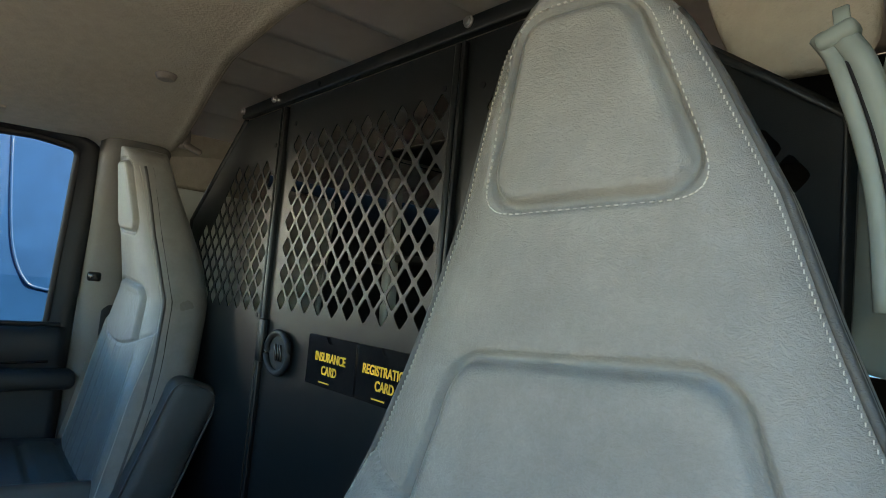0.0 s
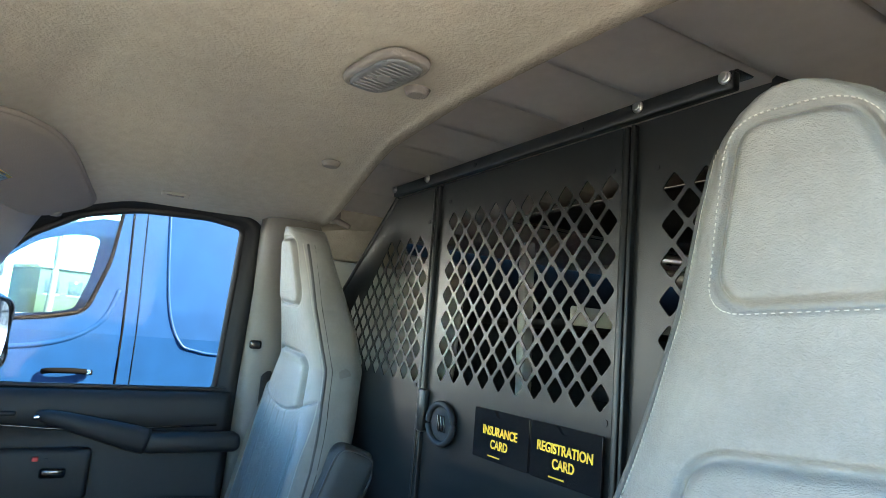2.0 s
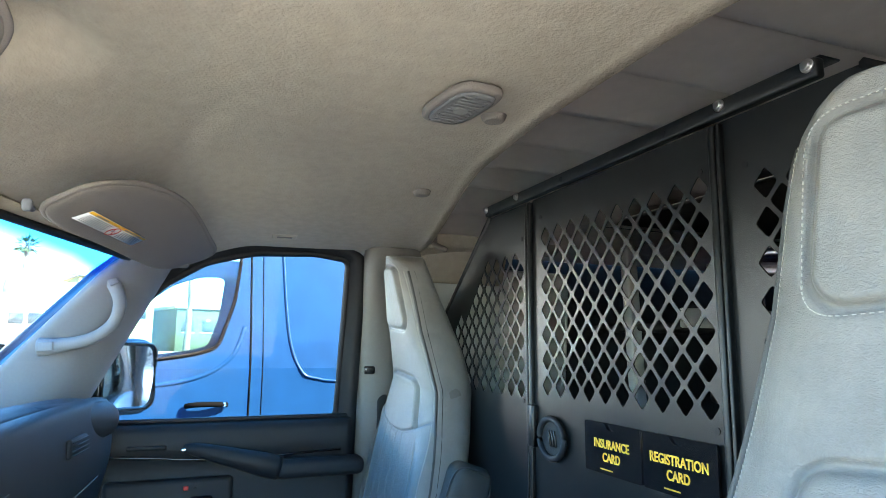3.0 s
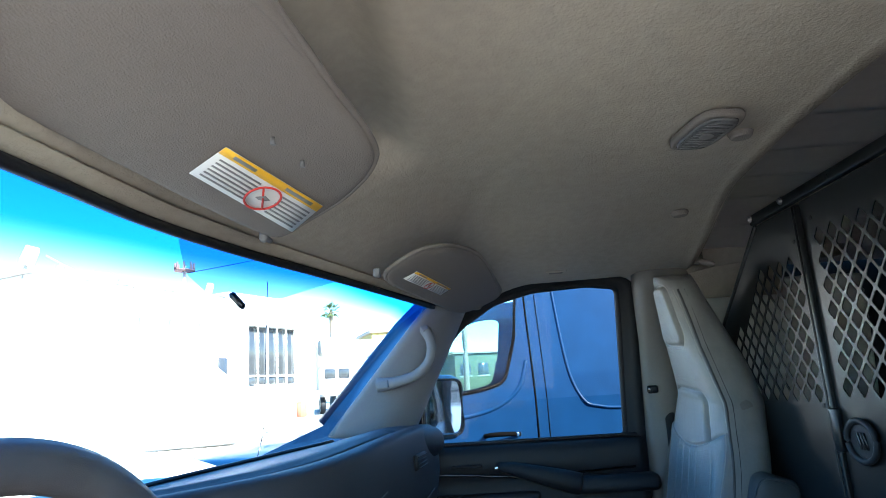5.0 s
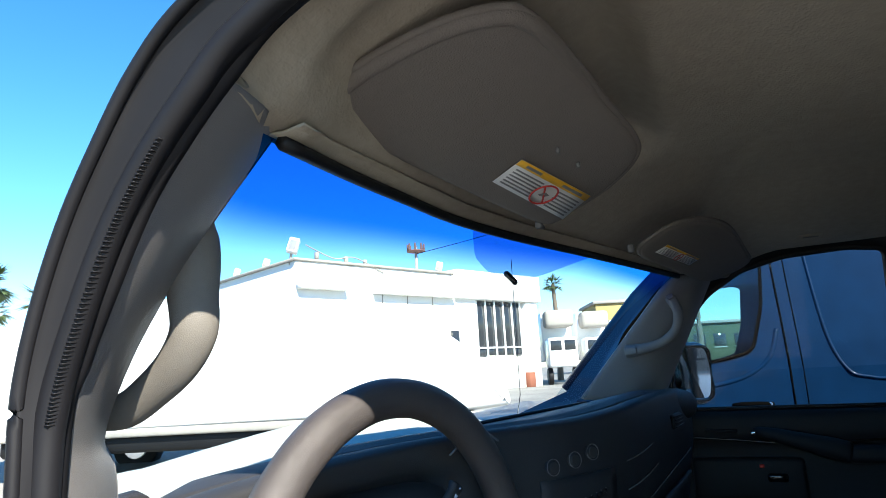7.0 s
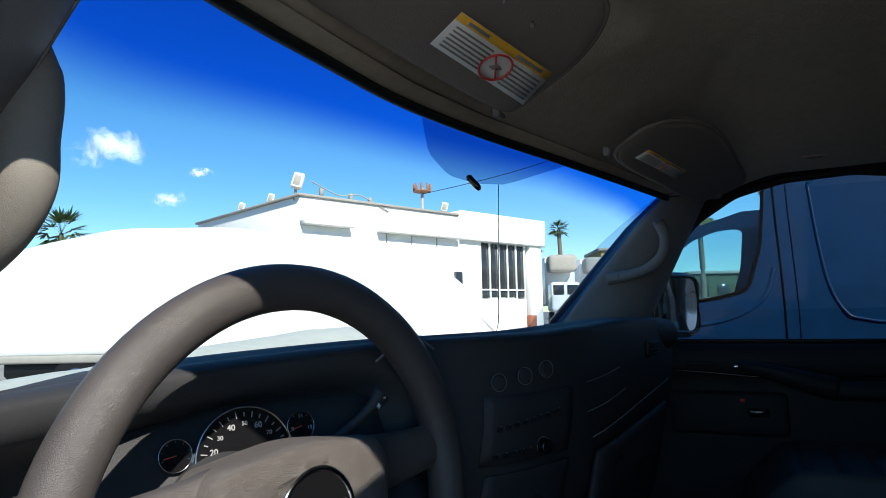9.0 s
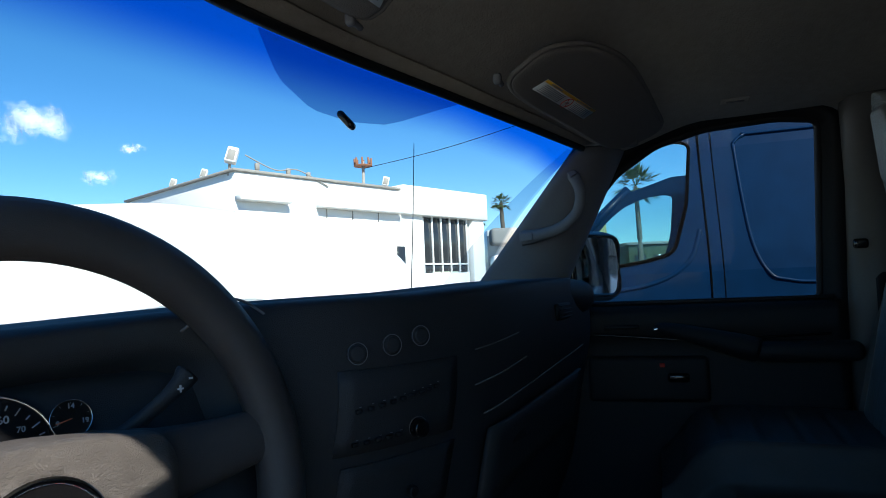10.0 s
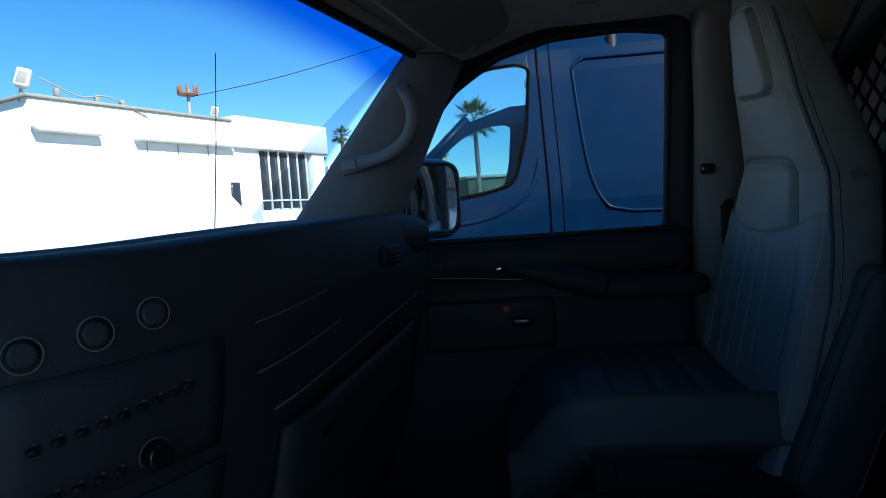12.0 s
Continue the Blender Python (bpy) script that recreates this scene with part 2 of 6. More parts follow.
def rounded(pts, r, n=5):
    """Polygon with its corners rounded by about r."""
    out = []
    for i, p in enumerate(pts):
        p = Vector(p)
        a, b = Vector(pts[i - 1]), Vector(pts[(i + 1) % len(pts)])
        da, db = (a - p), (b - p)
        q = min(r, 0.45 * da.length, 0.45 * db.length)
        s, e = p + da.normalized() * q, p + db.normalized() * q
        for k in range(n + 1):
            t = k / n
            out.append(tuple((1 - t) ** 2 * s + 2 * t * (1 - t) * p + t * t * e))
    return out


def smooth_path(pts, n=8, closed=False):
    """Catmull-Rom through the points."""
    P = [Vector(p) for p in pts]
    out = []
    m = len(P)
    for i in range(m if closed else m - 1):
        if closed:
            p0, p1, p2, p3 = P[i - 1], P[i], P[(i + 1) % m], P[(i + 2) % m]
        else:
            p0, p1, p2, p3 = P[max(i - 1, 0)], P[i], P[i + 1], P[min(i + 2, m - 1)]
        for k in range(n):
            t = k / n
            out.append(0.5 * (2 * p1 + (p2 - p0) * t + (2 * p0 - 5 * p1 + 4 * p2 - p3) * t * t + (3 * p1 - p0 - 3 * p2 + p3) * t ** 3))
    if not closed:
        out.append(P[-1])
    return out


def tube(name, pts, r, seg=8, closed=False, flat=1.0, up=(0, 0, 1)):
    """A round or flattened bar along a path; r is one radius or one for each point."""
    P = [Vector(p) for p in pts]
    m = len(P)
    R = r if hasattr(r, "__len__") else [r] * m
    verts, faces = [], []
    up = Vector(up)
    for i, p in enumerate(P):
        a = P[i - 1] if (i or closed) else p
        b = P[(i + 1) % m] if (i < m - 1 or closed) else p
        d = (b - a).normalized()
        s = d.cross(up)
        s = s.normalized() if s.length > 1e-4 else d.orthogonal().normalized()
        u = s.cross(d).normalized()
        for k in range(seg):
            t = 2 * math.pi * k / seg
            verts.append(p + (s * math.cos(t) + u * math.sin(t) * flat) * R[i])
    for i in range(m if closed else m - 1):
        j = (i + 1) % m
        for k in range(seg):
            l = (k + 1) % seg
            faces.append((i * seg + k, i * seg + l, j * seg + l, j * seg + k))
    if not closed:
        faces.append(tuple(range(seg))[::-1])
        faces.append(tuple((m - 1) * seg + k for k in range(seg)))
    return mesh_of(name, verts, faces)


def sheet(name, rows, thick=0.0, smooth=True):
    """A surface through rows of points; with a thickness it becomes a closed shell, offset along its normals."""
    n, m = len(rows), len(rows[0])
    V = [Vector(p) for r in rows for p in r]
    F = [(i * m + j, i * m + j + 1, (i + 1) * m + j + 1, (i + 1) * m + j) for i in range(n - 1) for j in range(m - 1)]
    if thick:
        N = []
        for i in range(n):
            for j in range(m):
                a = V[min(i + 1, n - 1) * m + j] - V[max(i - 1, 0) * m + j]
                b = V[i * m + min(j + 1, m - 1)] - V[i * m + max(j - 1, 0)]
                N.append(a.cross(b).normalized())
        k = n * m
        V = V + [v + q * thick for v, q in zip(V, N)]
        F = F + [tuple(x + k for x in f[::-1]) for f in F]
        rim = [j for j in range(m)] + [i * m + m - 1 for i in range(1, n)] + [(n - 1) * m + j for j in range(m - 2, -1, -1)] + [i * m for i in range(n - 2, 0, -1)]
        for a, b in zip(rim, rim[1:] + rim[:1]):
            F.append((b, a, a + k, b + k))
    return mesh_of(name, V, F, smooth)


def text(name, body, size, mat, parent, at, depth=0.0004, squeeze=1.0):
    c = bpy.data.curves.new(name, "FONT")
    c.body, c.size, c.extrude, c.align_x, c.align_y = body, size, depth, "CENTER", "CENTER"
    c.offset = size * 0.022
    c.materials.append(mat)
    tmp = bpy.data.objects.new("tmp", c)
    scene.collection.objects.link(tmp)
    bpy.context.view_layer.update()
    me = bpy.data.meshes.new_from_object(tmp)
    bpy.data.objects.remove(tmp)
    me.transform(Matrix.Diagonal((squeeze, 1, 1, 1)))
    return part(name, me, mat, parent, at=at)


def lerp(x, table):
    return float(np.interp(x, [t[0] for t in table], [t[1] for t in table]))


def step(a, b, x):
    t = min(1, max(0, (x - a) / (b - a)))
    return t * t * (3 - 2 * t)


# ---- outside ground ----
def lot_ground():
    """The lot is level round the vans and rises gently towards the building."""
    rows = []
    for d in [-900, -100, -20, 0, 4, 6, 7, 8, 9, 10, 11, 12, 13, 14, 15, 16, 18, 40, 200, 900]:
        rows.append([(-0.8 + 0.938 * d + 0.347 * a, 0.6 + 0.347 * d - 0.938 * a, 0.55 * step(6, 16, d)) for a in (-900, -100, -20, 0, 20, 100, 900)])
    tagged(part("ground", sheet("ground", rows), ASPHALT), "pale grey worn asphalt of a sunlit parking lot", "ground", kind="structure")


lot_ground()


# ---- cab shell ----
FRONT_EDGE = [(-0.80, 0.996, 1.714), (-0.72, 1.000, 1.702), (-0.60, 1.028, 1.722), (-0.40, 1.025, 1.732), (-0.23, 1.012, 1.735), (-0.04, 0.968, 1.735), (0.2, 0.888, 1.732), (0.45, 0.803, 1.726), (0.71, 0.725, 1.72), (0.84, 0.66, 1.715)]


def edge_y(x):
    return lerp(x, [(a, b) for a, b, c in FRONT_EDGE])


def edge_z(x):
    return lerp(x, [(a, c) for a, b, c in FRONT_EDGE])


def rear_y(x):
    return lerp(x, [(-0.88, 0.06), (-0.6, 0.13), (-0.35, 0.15), (-0.05, 0.143), (0.2, 0.122), (0.5, 0.07), (0.7, 0.04), (0.88, 0.035)])


def roof_z(x, y):
    """Underside of the headliner."""
    z = 1.850 - (0.075 * step(0.2, 0.82, x) if x > 0 else 0.060 * step(0.5, 0.80, -x))
    s = step(0.60 + 0.26 * step(-0.62, -0.76, x), 1.07, (y - 0.115) / (edge_y(x) - 0.115))
    z = z + (edge_z(x) - z) * s
    e = edge_y(x)
    z += 0.05 * step(0.69, 0.76, y) * step(e - 0.012, e - 0.055, y) * step(-0.74, -0.68, x) * step(-0.03, -0.10, x)  # recess over the driver's visor
    z += 0.0025 * math.sin(7 * x + 2.0) * math.sin(6 * y + 1.0) + 0.004 * math.exp(-((y - 0.56 - 0.25 * x) / 0.02) ** 2) * step(-0.1, 0.05, x) * step(0.55, 0.4, x)
    return z - 0.018 * step(0.82, 0.93, x) - 0.006 * step(rear_y(x) + 0.02, rear_y(x), y)


def headliner():
    rows = []
    for i in range(91):
        x = -0.785 + 1.665 * i / 90
        row = []
        for j in range(49):
            v = j / 48
            y0 = rear_y(x)
            y = y0 + (edge_y(x) - y0) * v
            row.append((x, y, roof_z(x, y)))
        lip = 0.08 + 0.92 * step(-0.77, -0.68, x)
        row.append((x, edge_y(x) + 0.03 * lip, edge_z(x) + 0.004 * lip))
        row.append((x, edge_y(x) + 0.06 * lip, edge_z(x) + 0.02 * lip))
        rows.append(row)
    h = tagged(part("ceiling", sheet("headliner", rows, 0.012), HEADLINER), "beige moulded fabric headliner of a van cab", "ceiling", kind="structure")
    xs = [-0.78 + 1.65 * i / 60 for i in range(61)]
    rim = [(x, rear_y(x) - 0.002, roof_z(x, rear_y(x)) + 0.006) for x in xs]
    part("trim", tube("headliner_rim", rim, 0.0045), HEADLINER, h, "rolled rear edge of the headliner")


headliner()


def metal_roof():
    rows = []
    for i in range(185):
        x = -0.92 + 1.84 * i / 184
        row = []
        for j in range(25):
            y = 0.45 - 3.6 * j / 24
            rib = 0.020 * ((x * 6.2) % 1) * step(1.0, 0.93, (x * 6.2) % 1)
            row.append((x, y, 1.925 - 0.10 * step(0.45, 0.95, abs(x)) - rib))
        rows.append(row)
    tagged(part("roof_panel", sheet("roof_panel", rows, 0.02), STEEL), "bare ribbed metal roof over the cargo area", "ceiling", kind="structure")
    rows = []
    for i in range(61):
        x = -0.80 + 1.66 * i / 60
        e = edge_y(x) + 0.02
        skin = 1.925 - 0.10 * step(0.45, 0.95, abs(x))
        row = []
        for j in range(17):
            y = 0.45 + (e - 0.45) * j / 16
            row.append((x, y, max(skin - (skin - edge_z(x) - 0.02) * step(0.45, 1.0, j / 16), roof_z(x, min(y, edge_y(x))) + 0.025 + 0.05 * step(-0.77, -0.73, x))))
        rows.append(row)
    part("cab_roof", sheet("cab_roof", rows, -0.012), WHITE_PAINT, bpy.data.objects["roof_panel"], "white painted roof skin over the cab")
    for y in (-0.75, -1.6):
        bow = [(x, y, 1.897 - 0.10 * step(0.45, 0.95, abs(x))) for x in np.linspace(-0.9, 0.9, 25)]
        part("roof_bow", tube("roof_bow", bow, 0.03, 8, flat=0.4), STEEL, bpy.data.objects["roof_panel"])


metal_roof()


def box_wall(name, lo, hi, mat, label, category="wall"):
    c = [(a + b) / 2 for a, b in zip(lo, hi)]
    s = [b - a for a, b in zip(lo, hi)]
    return tagged(part(name, rbox(*s, 0.004, 1, Matrix.Translation(c)), mat), label, category, kind="structure")


box_wall("floor", (-0.95, -3.2, 0.60), (0.95, 1.5, 0.66), FLOOR_MAT, "black rubber van floor", "floor")
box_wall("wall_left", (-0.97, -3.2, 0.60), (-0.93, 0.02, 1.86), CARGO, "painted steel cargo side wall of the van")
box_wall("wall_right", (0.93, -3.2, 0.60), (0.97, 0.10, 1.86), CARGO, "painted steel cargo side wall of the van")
box_wall("wall_right_rail", (0.90, 0.08, 1.800), (0.95, 0.72, 1.90), CARGO, "roof rail over the passenger door")
box_wall("wall_front", (-0.95, 1.42, 0.60), (0.95, 1.46, 1.22), DARK_TRIM, "firewall under the dashboard")


def cargo():
    w = tagged(part("wall_rear", rbox(1.9, 0.03, 0.62, 0.004, 1, Matrix.Translation((0, -3.2, 0.97))), CARGO), "rear doors of the cargo bay with two windows added for light", "wall", kind="structure")
    part("door_top", rbox(1.9, 0.03, 0.20, 0.004, 1, Matrix.Translation((0, -3.2, 1.80))), CARGO, w)
    for x, d in ((-0.86, 0.18), (0.0, 0.26), (0.86, 0.18)):
        part("door_stile", rbox(d, 0.03, 0.42, 0.004, 1, Matrix.Translation((x, -3.2, 1.49))), CARGO, w)
    # Windows added out of view, to let daylight into the bay.
    for x in (-0.45, 0.45):
        part("pane", rbox(0.62, 0.005, 0.42, 0.001, 1, Matrix.Translation((x, -3.2, 1.49))), DARK_GLASS, w).visible_shadow = False
    # Added boards: their colour supplies the darkness under the bay roof.
    l = thing("cargo_dark_boards", "dark boards added under the cargo roof to darken it", "ceiling liner", pose(0, -1.65, 1.868), kind="structure")
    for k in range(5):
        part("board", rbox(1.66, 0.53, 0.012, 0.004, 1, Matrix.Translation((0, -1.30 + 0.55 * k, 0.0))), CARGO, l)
    f = thing("window_surround", "pale grey pressed-steel surround of the cargo side panel", "wall panel", pose(0.86, -0.2, 1.5), kind="structure")
    part("panel", rbox(0.02, 0.50, 0.62, 0.03, 3, pose(0.04, -0.03, -0.06, 0, -8, 0)), PALE_STEEL, f)
    for k, r in ((0.0, 0.010), (0.03, 0.006)):
        lp = rounded([(0.20 - k, -0.36 + k), (0.20 - k, 0.24 - k), (-0.28 + k, 0.24 - k), (-0.28 + k, -0.36 + k)], 0.07, 5)
        part("rim", tube("rim", [(0.03 - 0.11 * b, a, b) for a, b in lp], r, 8, True), PALE_STEEL, f)
    t = thing("roof_side_trim", "beige fabric-covered roof side trim behind the headliner", "trim", pose(0.80, -0.1, 1.80), kind="structure")
    part("cover", tube("cover", smooth_path([(0.0, 0.17, 0.0), (0.0, 0.0, 0.03), (0.01, -0.3, 0.04)], 6), 0.05, 10), HEADLINER, t)
    k = thing("corner_trim", "beige fabric-covered corner panel behind the headliner", "trim", pose(0.80, -0.07, 1.765), kind="structure")
    part("cover", rbox(0.03, 0.34, 0.14, 0.014, 3, pose(0, 0, 0, 0, -16, 4)), HEADLINER, k)
    g = thing("coat_hook", "beige plastic hook at the corner of the headliner", "hook", pose(0.70, 0.03, 1.80))
    part("hook", rbox(0.035, 0.03, 0.05, 0.012, 3), VISOR, g)
    part("tongue", rbox(0.02, 0.045, 0.014, 0.006, 2, pose(-0.01, -0.02, -0.022, 20)), VISOR, g)
    for x, y, lean in ((0.62, -0.55, 3), (0.40, -0.75, 0), (0.12, -0.9, -2), (-0.2, -1.1, 0), (-0.62, -0.6, -3)):
        r = thing("shelf_upright", "grey steel upright of the cargo shelving", "shelf", pose(x, y, 0.66), "shelf uprights")
        part("post", rbox(0.035, 0.035, 1.15, 0.006, 2, pose(0, 0, 0.575, 0, lean, 0)), PALE_STEEL, r)
        part("foot", rbox(0.07, 0.07, 0.01, 0.002, 1, Matrix.Translation((0, 0, 0.006))), PALE_STEEL, r)
    for z in (1.28, 1.58):
        h = thing("cargo_shelf", "dark steel shelf along the cargo side", "shelf", pose(0.66, -1.5, z), "cargo shelves")
        part("tray", rbox(0.42, 1.9, 0.02, 0.005, 1), CARGO, h)
        part("lip", rbox(0.015, 1.9, 0.05, 0.004, 1, Matrix.Translation((-0.21, 0, 0.02))), PALE_STEEL, h)
    for k, (x, z) in enumerate(((0.05, 1.70), (0.10, 1.715), (0.02, 1.74))):
        c = thing("conduit", "bright metal conduit slung under the cargo roof", "pipe", pose(x, -0.9, z), "conduits")
        part("pipe", tube("pipe", [(0.25, 0.35, 0.0), (-0.1, -0.5, 0.02), (-0.1, -1.8, 0.02)], 0.012, 10), ZINC, c)
    b = thing("cargo_box", "white plastic tote standing on the cargo floor", "box", pose(0.25, -0.9, 0.66))
    part("tub", rbox(0.5, 0.4, 0.72, 0.04, 3, Matrix.Translation((0, 0, 0.36))), PALE_STEEL, b)
    part("lid", rbox(0.53, 0.43, 0.04, 0.015, 2, Matrix.Translation((0, 0, 0.74))), CARGO, b)
    k = thing("belt_bracket", "pale green-grey slotted metal belt bracket by the driver's pillar", "bracket", pose(-0.675, 0.045, 1.66))
    arm = [Vector(p) for p in ((0.008, 0.0, 0.022), (-0.003, 0.0, 0.004), (-0.012, 0.0, -0.022), (-0.021, 0.0, -0.052), (-0.030, 0.0, -0.095), (-0.036, 0.0, -0.16))]
    for dx, q in ((0.0085, 0.0036), (-0.0075, 0.0052)):
        part("arm", tube("arm", [p + Vector((dx, 0.0, 0.3 * dx)) for p in smooth_path(arm, 5)], q, 8, flat=1.6), BRACKET, k)
    part("slot", tube("slot", [p - Vector((0, 0.004, 0)) for p in smooth_path(arm[1:], 5)], 0.0075, 8, flat=0.4), RUBBER, k, "dark slot along the arm")
    part("catch", rbox(0.026, 0.016, 0.012, 0.004, 2, pose(0.004, 0.0, 0.022, 0, 22, 0)), BRACKET, k)
    part("tab", rbox(0.010, 0.003, 0.014, 0.001, 1, pose(0.001, 0.004, 0.033, 0, 8, 0)), BRACKET, k)
    c = thing("pillar_cap", "beige rounded trim panel over the driver's pillar", "trim", pose(-0.60, -0.03, 1.76), kind="structure")
    part("cover", prism(rounded([(-0.075, -0.075), (0.020, -0.070), (0.050, -0.02), (0.085, 0.10), (-0.075, 0.10)], 0.035, 5), 0.02, 0.008, 3, pose(0, 0.01, 0, 90)), HEADLINER, c)
    q = thing("pillar_sheet", "grey-green painted sheet metal of the driver's door pillar", "wall panel", pose(-0.74, -0.05, 1.62), kind="structure")
    part("sheet", rbox(0.16, 0.012, 0.34, 0.008, 2, pose(0, 0, 0, 0, -10, 0)), BRACKET, q)
    for x, z in ((0.060, 0.105), (0.062, 0.03)):
        part("hole", rbox(0.008, 0.003, 0.008, 0.002, 1, Matrix.Translation((x, 0.0065, z))), RUBBER, q)
    for x in (0.012, 0.024):
        part("fold", tube("fold", [(x, 0.008, 0.16), (x - 0.008, 0.008, 0.08), (x - 0.02, 0.008, 0.03)], 0.003, 6), BRACKET, q)


# ---- windshield ----
BASE_EDGE = [(-0.78, 1.16, 1.380), (-0.68, 1.24, 1.365), (-0.5, 1.40, 1.325), (-0.07, 1.46, 1.320), (0.4, 1.34, 1.345), (0.88, 1.045, 1.378)]
TOP_EDGE = [(-0.76, 1.022, 1.700), (-0.70, 1.03, 1.706), (-0.53, 1.045, 1.718), (-0.40, 1.042, 1.722), (-0.23, 1.03, 1.724), (-0.04, 0.985, 1.724), (0.2, 0.905, 1.722), (0.45, 0.82, 1.718), (0.715, 0.738, 1.716)]


def glass_point(u, v):
    """A point of the windshield: u from the left pillar to the right one, v from the base up."""
    def on(edge):
        x = edge[0][0] + (edge[-1][0] - edge[0][0]) * u
        p = smooth_path(edge, 12)
        return Vector((x, np.interp(x, [q.x for q in p], [q.y for q in p]), np.interp(x, [q.x for q in p], [q.z for q in p])))
    a, b = on(BASE_EDGE), on(TOP_EDGE)
    p = a.lerp(b, v)
    bow = 4 * v * (1 - v) * 0.025
    side = 4 * v * (1 - v) * 0.075 * step(0.30, 0.05, u)
    return p + Vector((0, bow + side, bow * 0.8))


def windshield():
    g = thing("windshield", "clear windshield with a blue shade band along its top", "windshield", kind="structure")
    rows = [[glass_point(i / 40, j / 24) for j in range(25)] for i in range(41)]
    me = sheet("glass", rows)
    a = me.attributes.new("rise", "FLOAT", "POINT")
    a.data.foreach_set("value", [j / 24 + 0.85 - lerp(i / 40, ((0, 0.77), (0.22, 0.82), (0.36, 0.86), (0.70, 0.90), (0.9, 0.86), (1, 0.80))) for i in range(41) for j in range(25)])
    pane = part("pane", me, WINDSHIELD, g)
    pane.visible_shadow = False
    top = [glass_point(u, 1.0) + Vector((0, -0.006, -0.004)) for u in np.linspace(0.055, 1.0, 39)]
    part("seal", tube("seal", top, 0.0075, 6), RUBBER, g, "black ceramic border and rubber seal")
    rows = []
    for u in np.linspace(0.05, 1.0, 39):
        p = glass_point(u, 1.0)
        q = Vector((p.x, edge_y(p.x), edge_z(p.x)))
        rows.append([q + Vector((0, -0.012, 0.004)), q.lerp(p, 0.5) + Vector((0, 0.0, 0.001)), p + Vector((0, -0.004, 0.002)), p + Vector((0, 0.018, 0.006))])
    part("header_trim", sheet("header_trim", rows, 0.003), HEADLINER, g, "pale moulded edge between the headliner and the glass")
    base = [glass_point(i / 40, 0.0) + Vector((0, 0.004, -0.008)) for i in range(41)]
    part("seal", tube("seal", base, 0.006, 6), RUBBER, g, "black lower border")
    rows = []
    for i in range(19):
        u = 0.405 + 0.27 * i / 18
        row = []
        depth = 0.150 * min(1.0, lerp(i / 18, ((0, 0.02), (0.20, 0.60), (0.42, 0.95), (0.62, 1.0), (0.80, 0.85), (1.0, 0.02))))
        for j in range(6):
            row.append(glass_point(u, 0.985 - depth * j / 5) + Vector((0, -0.004, -0.003)))
        rows.append(row)
    fr = part("dot_matrix", sheet("dot_matrix", rows), DOTS, g, "black dotted patch behind the mirror mount")
    fr.visible_shadow = False
    rows = []
    for j in range(15):
        v = 0.03 + 0.94 * j / 14
        w = 0.035 + 0.05 * (1 - v) ** 1.5
        rows.append([glass_point(1 - w * k / 3, v) + Vector((0, -0.004, -0.002)) for k in range(4)])
    part("dust_edge", sheet("dust_edge", rows), DUST, g, "dusty dotted edge of the glass").visible_shadow = False
    p = glass_point(0.562, 0.835)
    part("mirror_mount", rbox(0.024, 0.012, 0.034, 0.006, 3, Matrix.Translation(p + Vector((0, -0.010, -0.004))) @ pose(0, 0, 0, -40, 0, 12)), BLACK, g, "black empty mirror mount glued to the glass")
    return g


windshield()


# ---- partition ----
def diamond_panel(name, outline, cells, thick=0.002):
    """A steel sheet in the plane y=0 with diamond holes punched through it. cells: (x, z, half width, half height)."""
    bm = bmesh.new()
    rings = []
    out = rounded(outline, 0.006, 2)
    loops = [out]
    for x, z, a, b in cells:
        loops.append(rounded([(x + a, z), (x, z + b), (x - a, z), (x, z - b)], a * 0.28, 2))
    edges = []
    for lp in loops:
        vs = [bm.verts.new((p[0], 0, p[1])) for p in lp]
        for v, w in zip(vs, vs[1:] + vs[:1]):
            edges.append(bm.edges.new((v, w)))
    bmesh.ops.triangle_fill(bm, use_beauty=True, use_dissolve=False, edges=edges, normal=(0, -1, 0))
    r = bmesh.ops.extrude_face_region(bm, geom=bm.faces[:])
    bmesh.ops.translate(bm, vec=(0, -thick, 0), verts=[v for v in r["geom"] if isinstance(v, bmesh.types.BMVert)])
    return bm


def lattice(x0, x1, z0, z1, px, pz, keep=lambda x, z: True):
    cells = []
    n, k = int(round((x1 - x0) / px)), int(round((z1 - z0) / pz))
    for i in range(n + 1):
        for j in range(k + 1):
            for ox, oz in ((0, 0), (0.5, 0.5)):
                x, z = x0 + (i + ox) * px, z0 + (j + oz) * pz
                if x <= x1 + 1e-6 and z <= z1 + 1e-6 and keep(x, z):
                    cells.append((x, z, px * 0.40, pz * 0.43))
    return cells


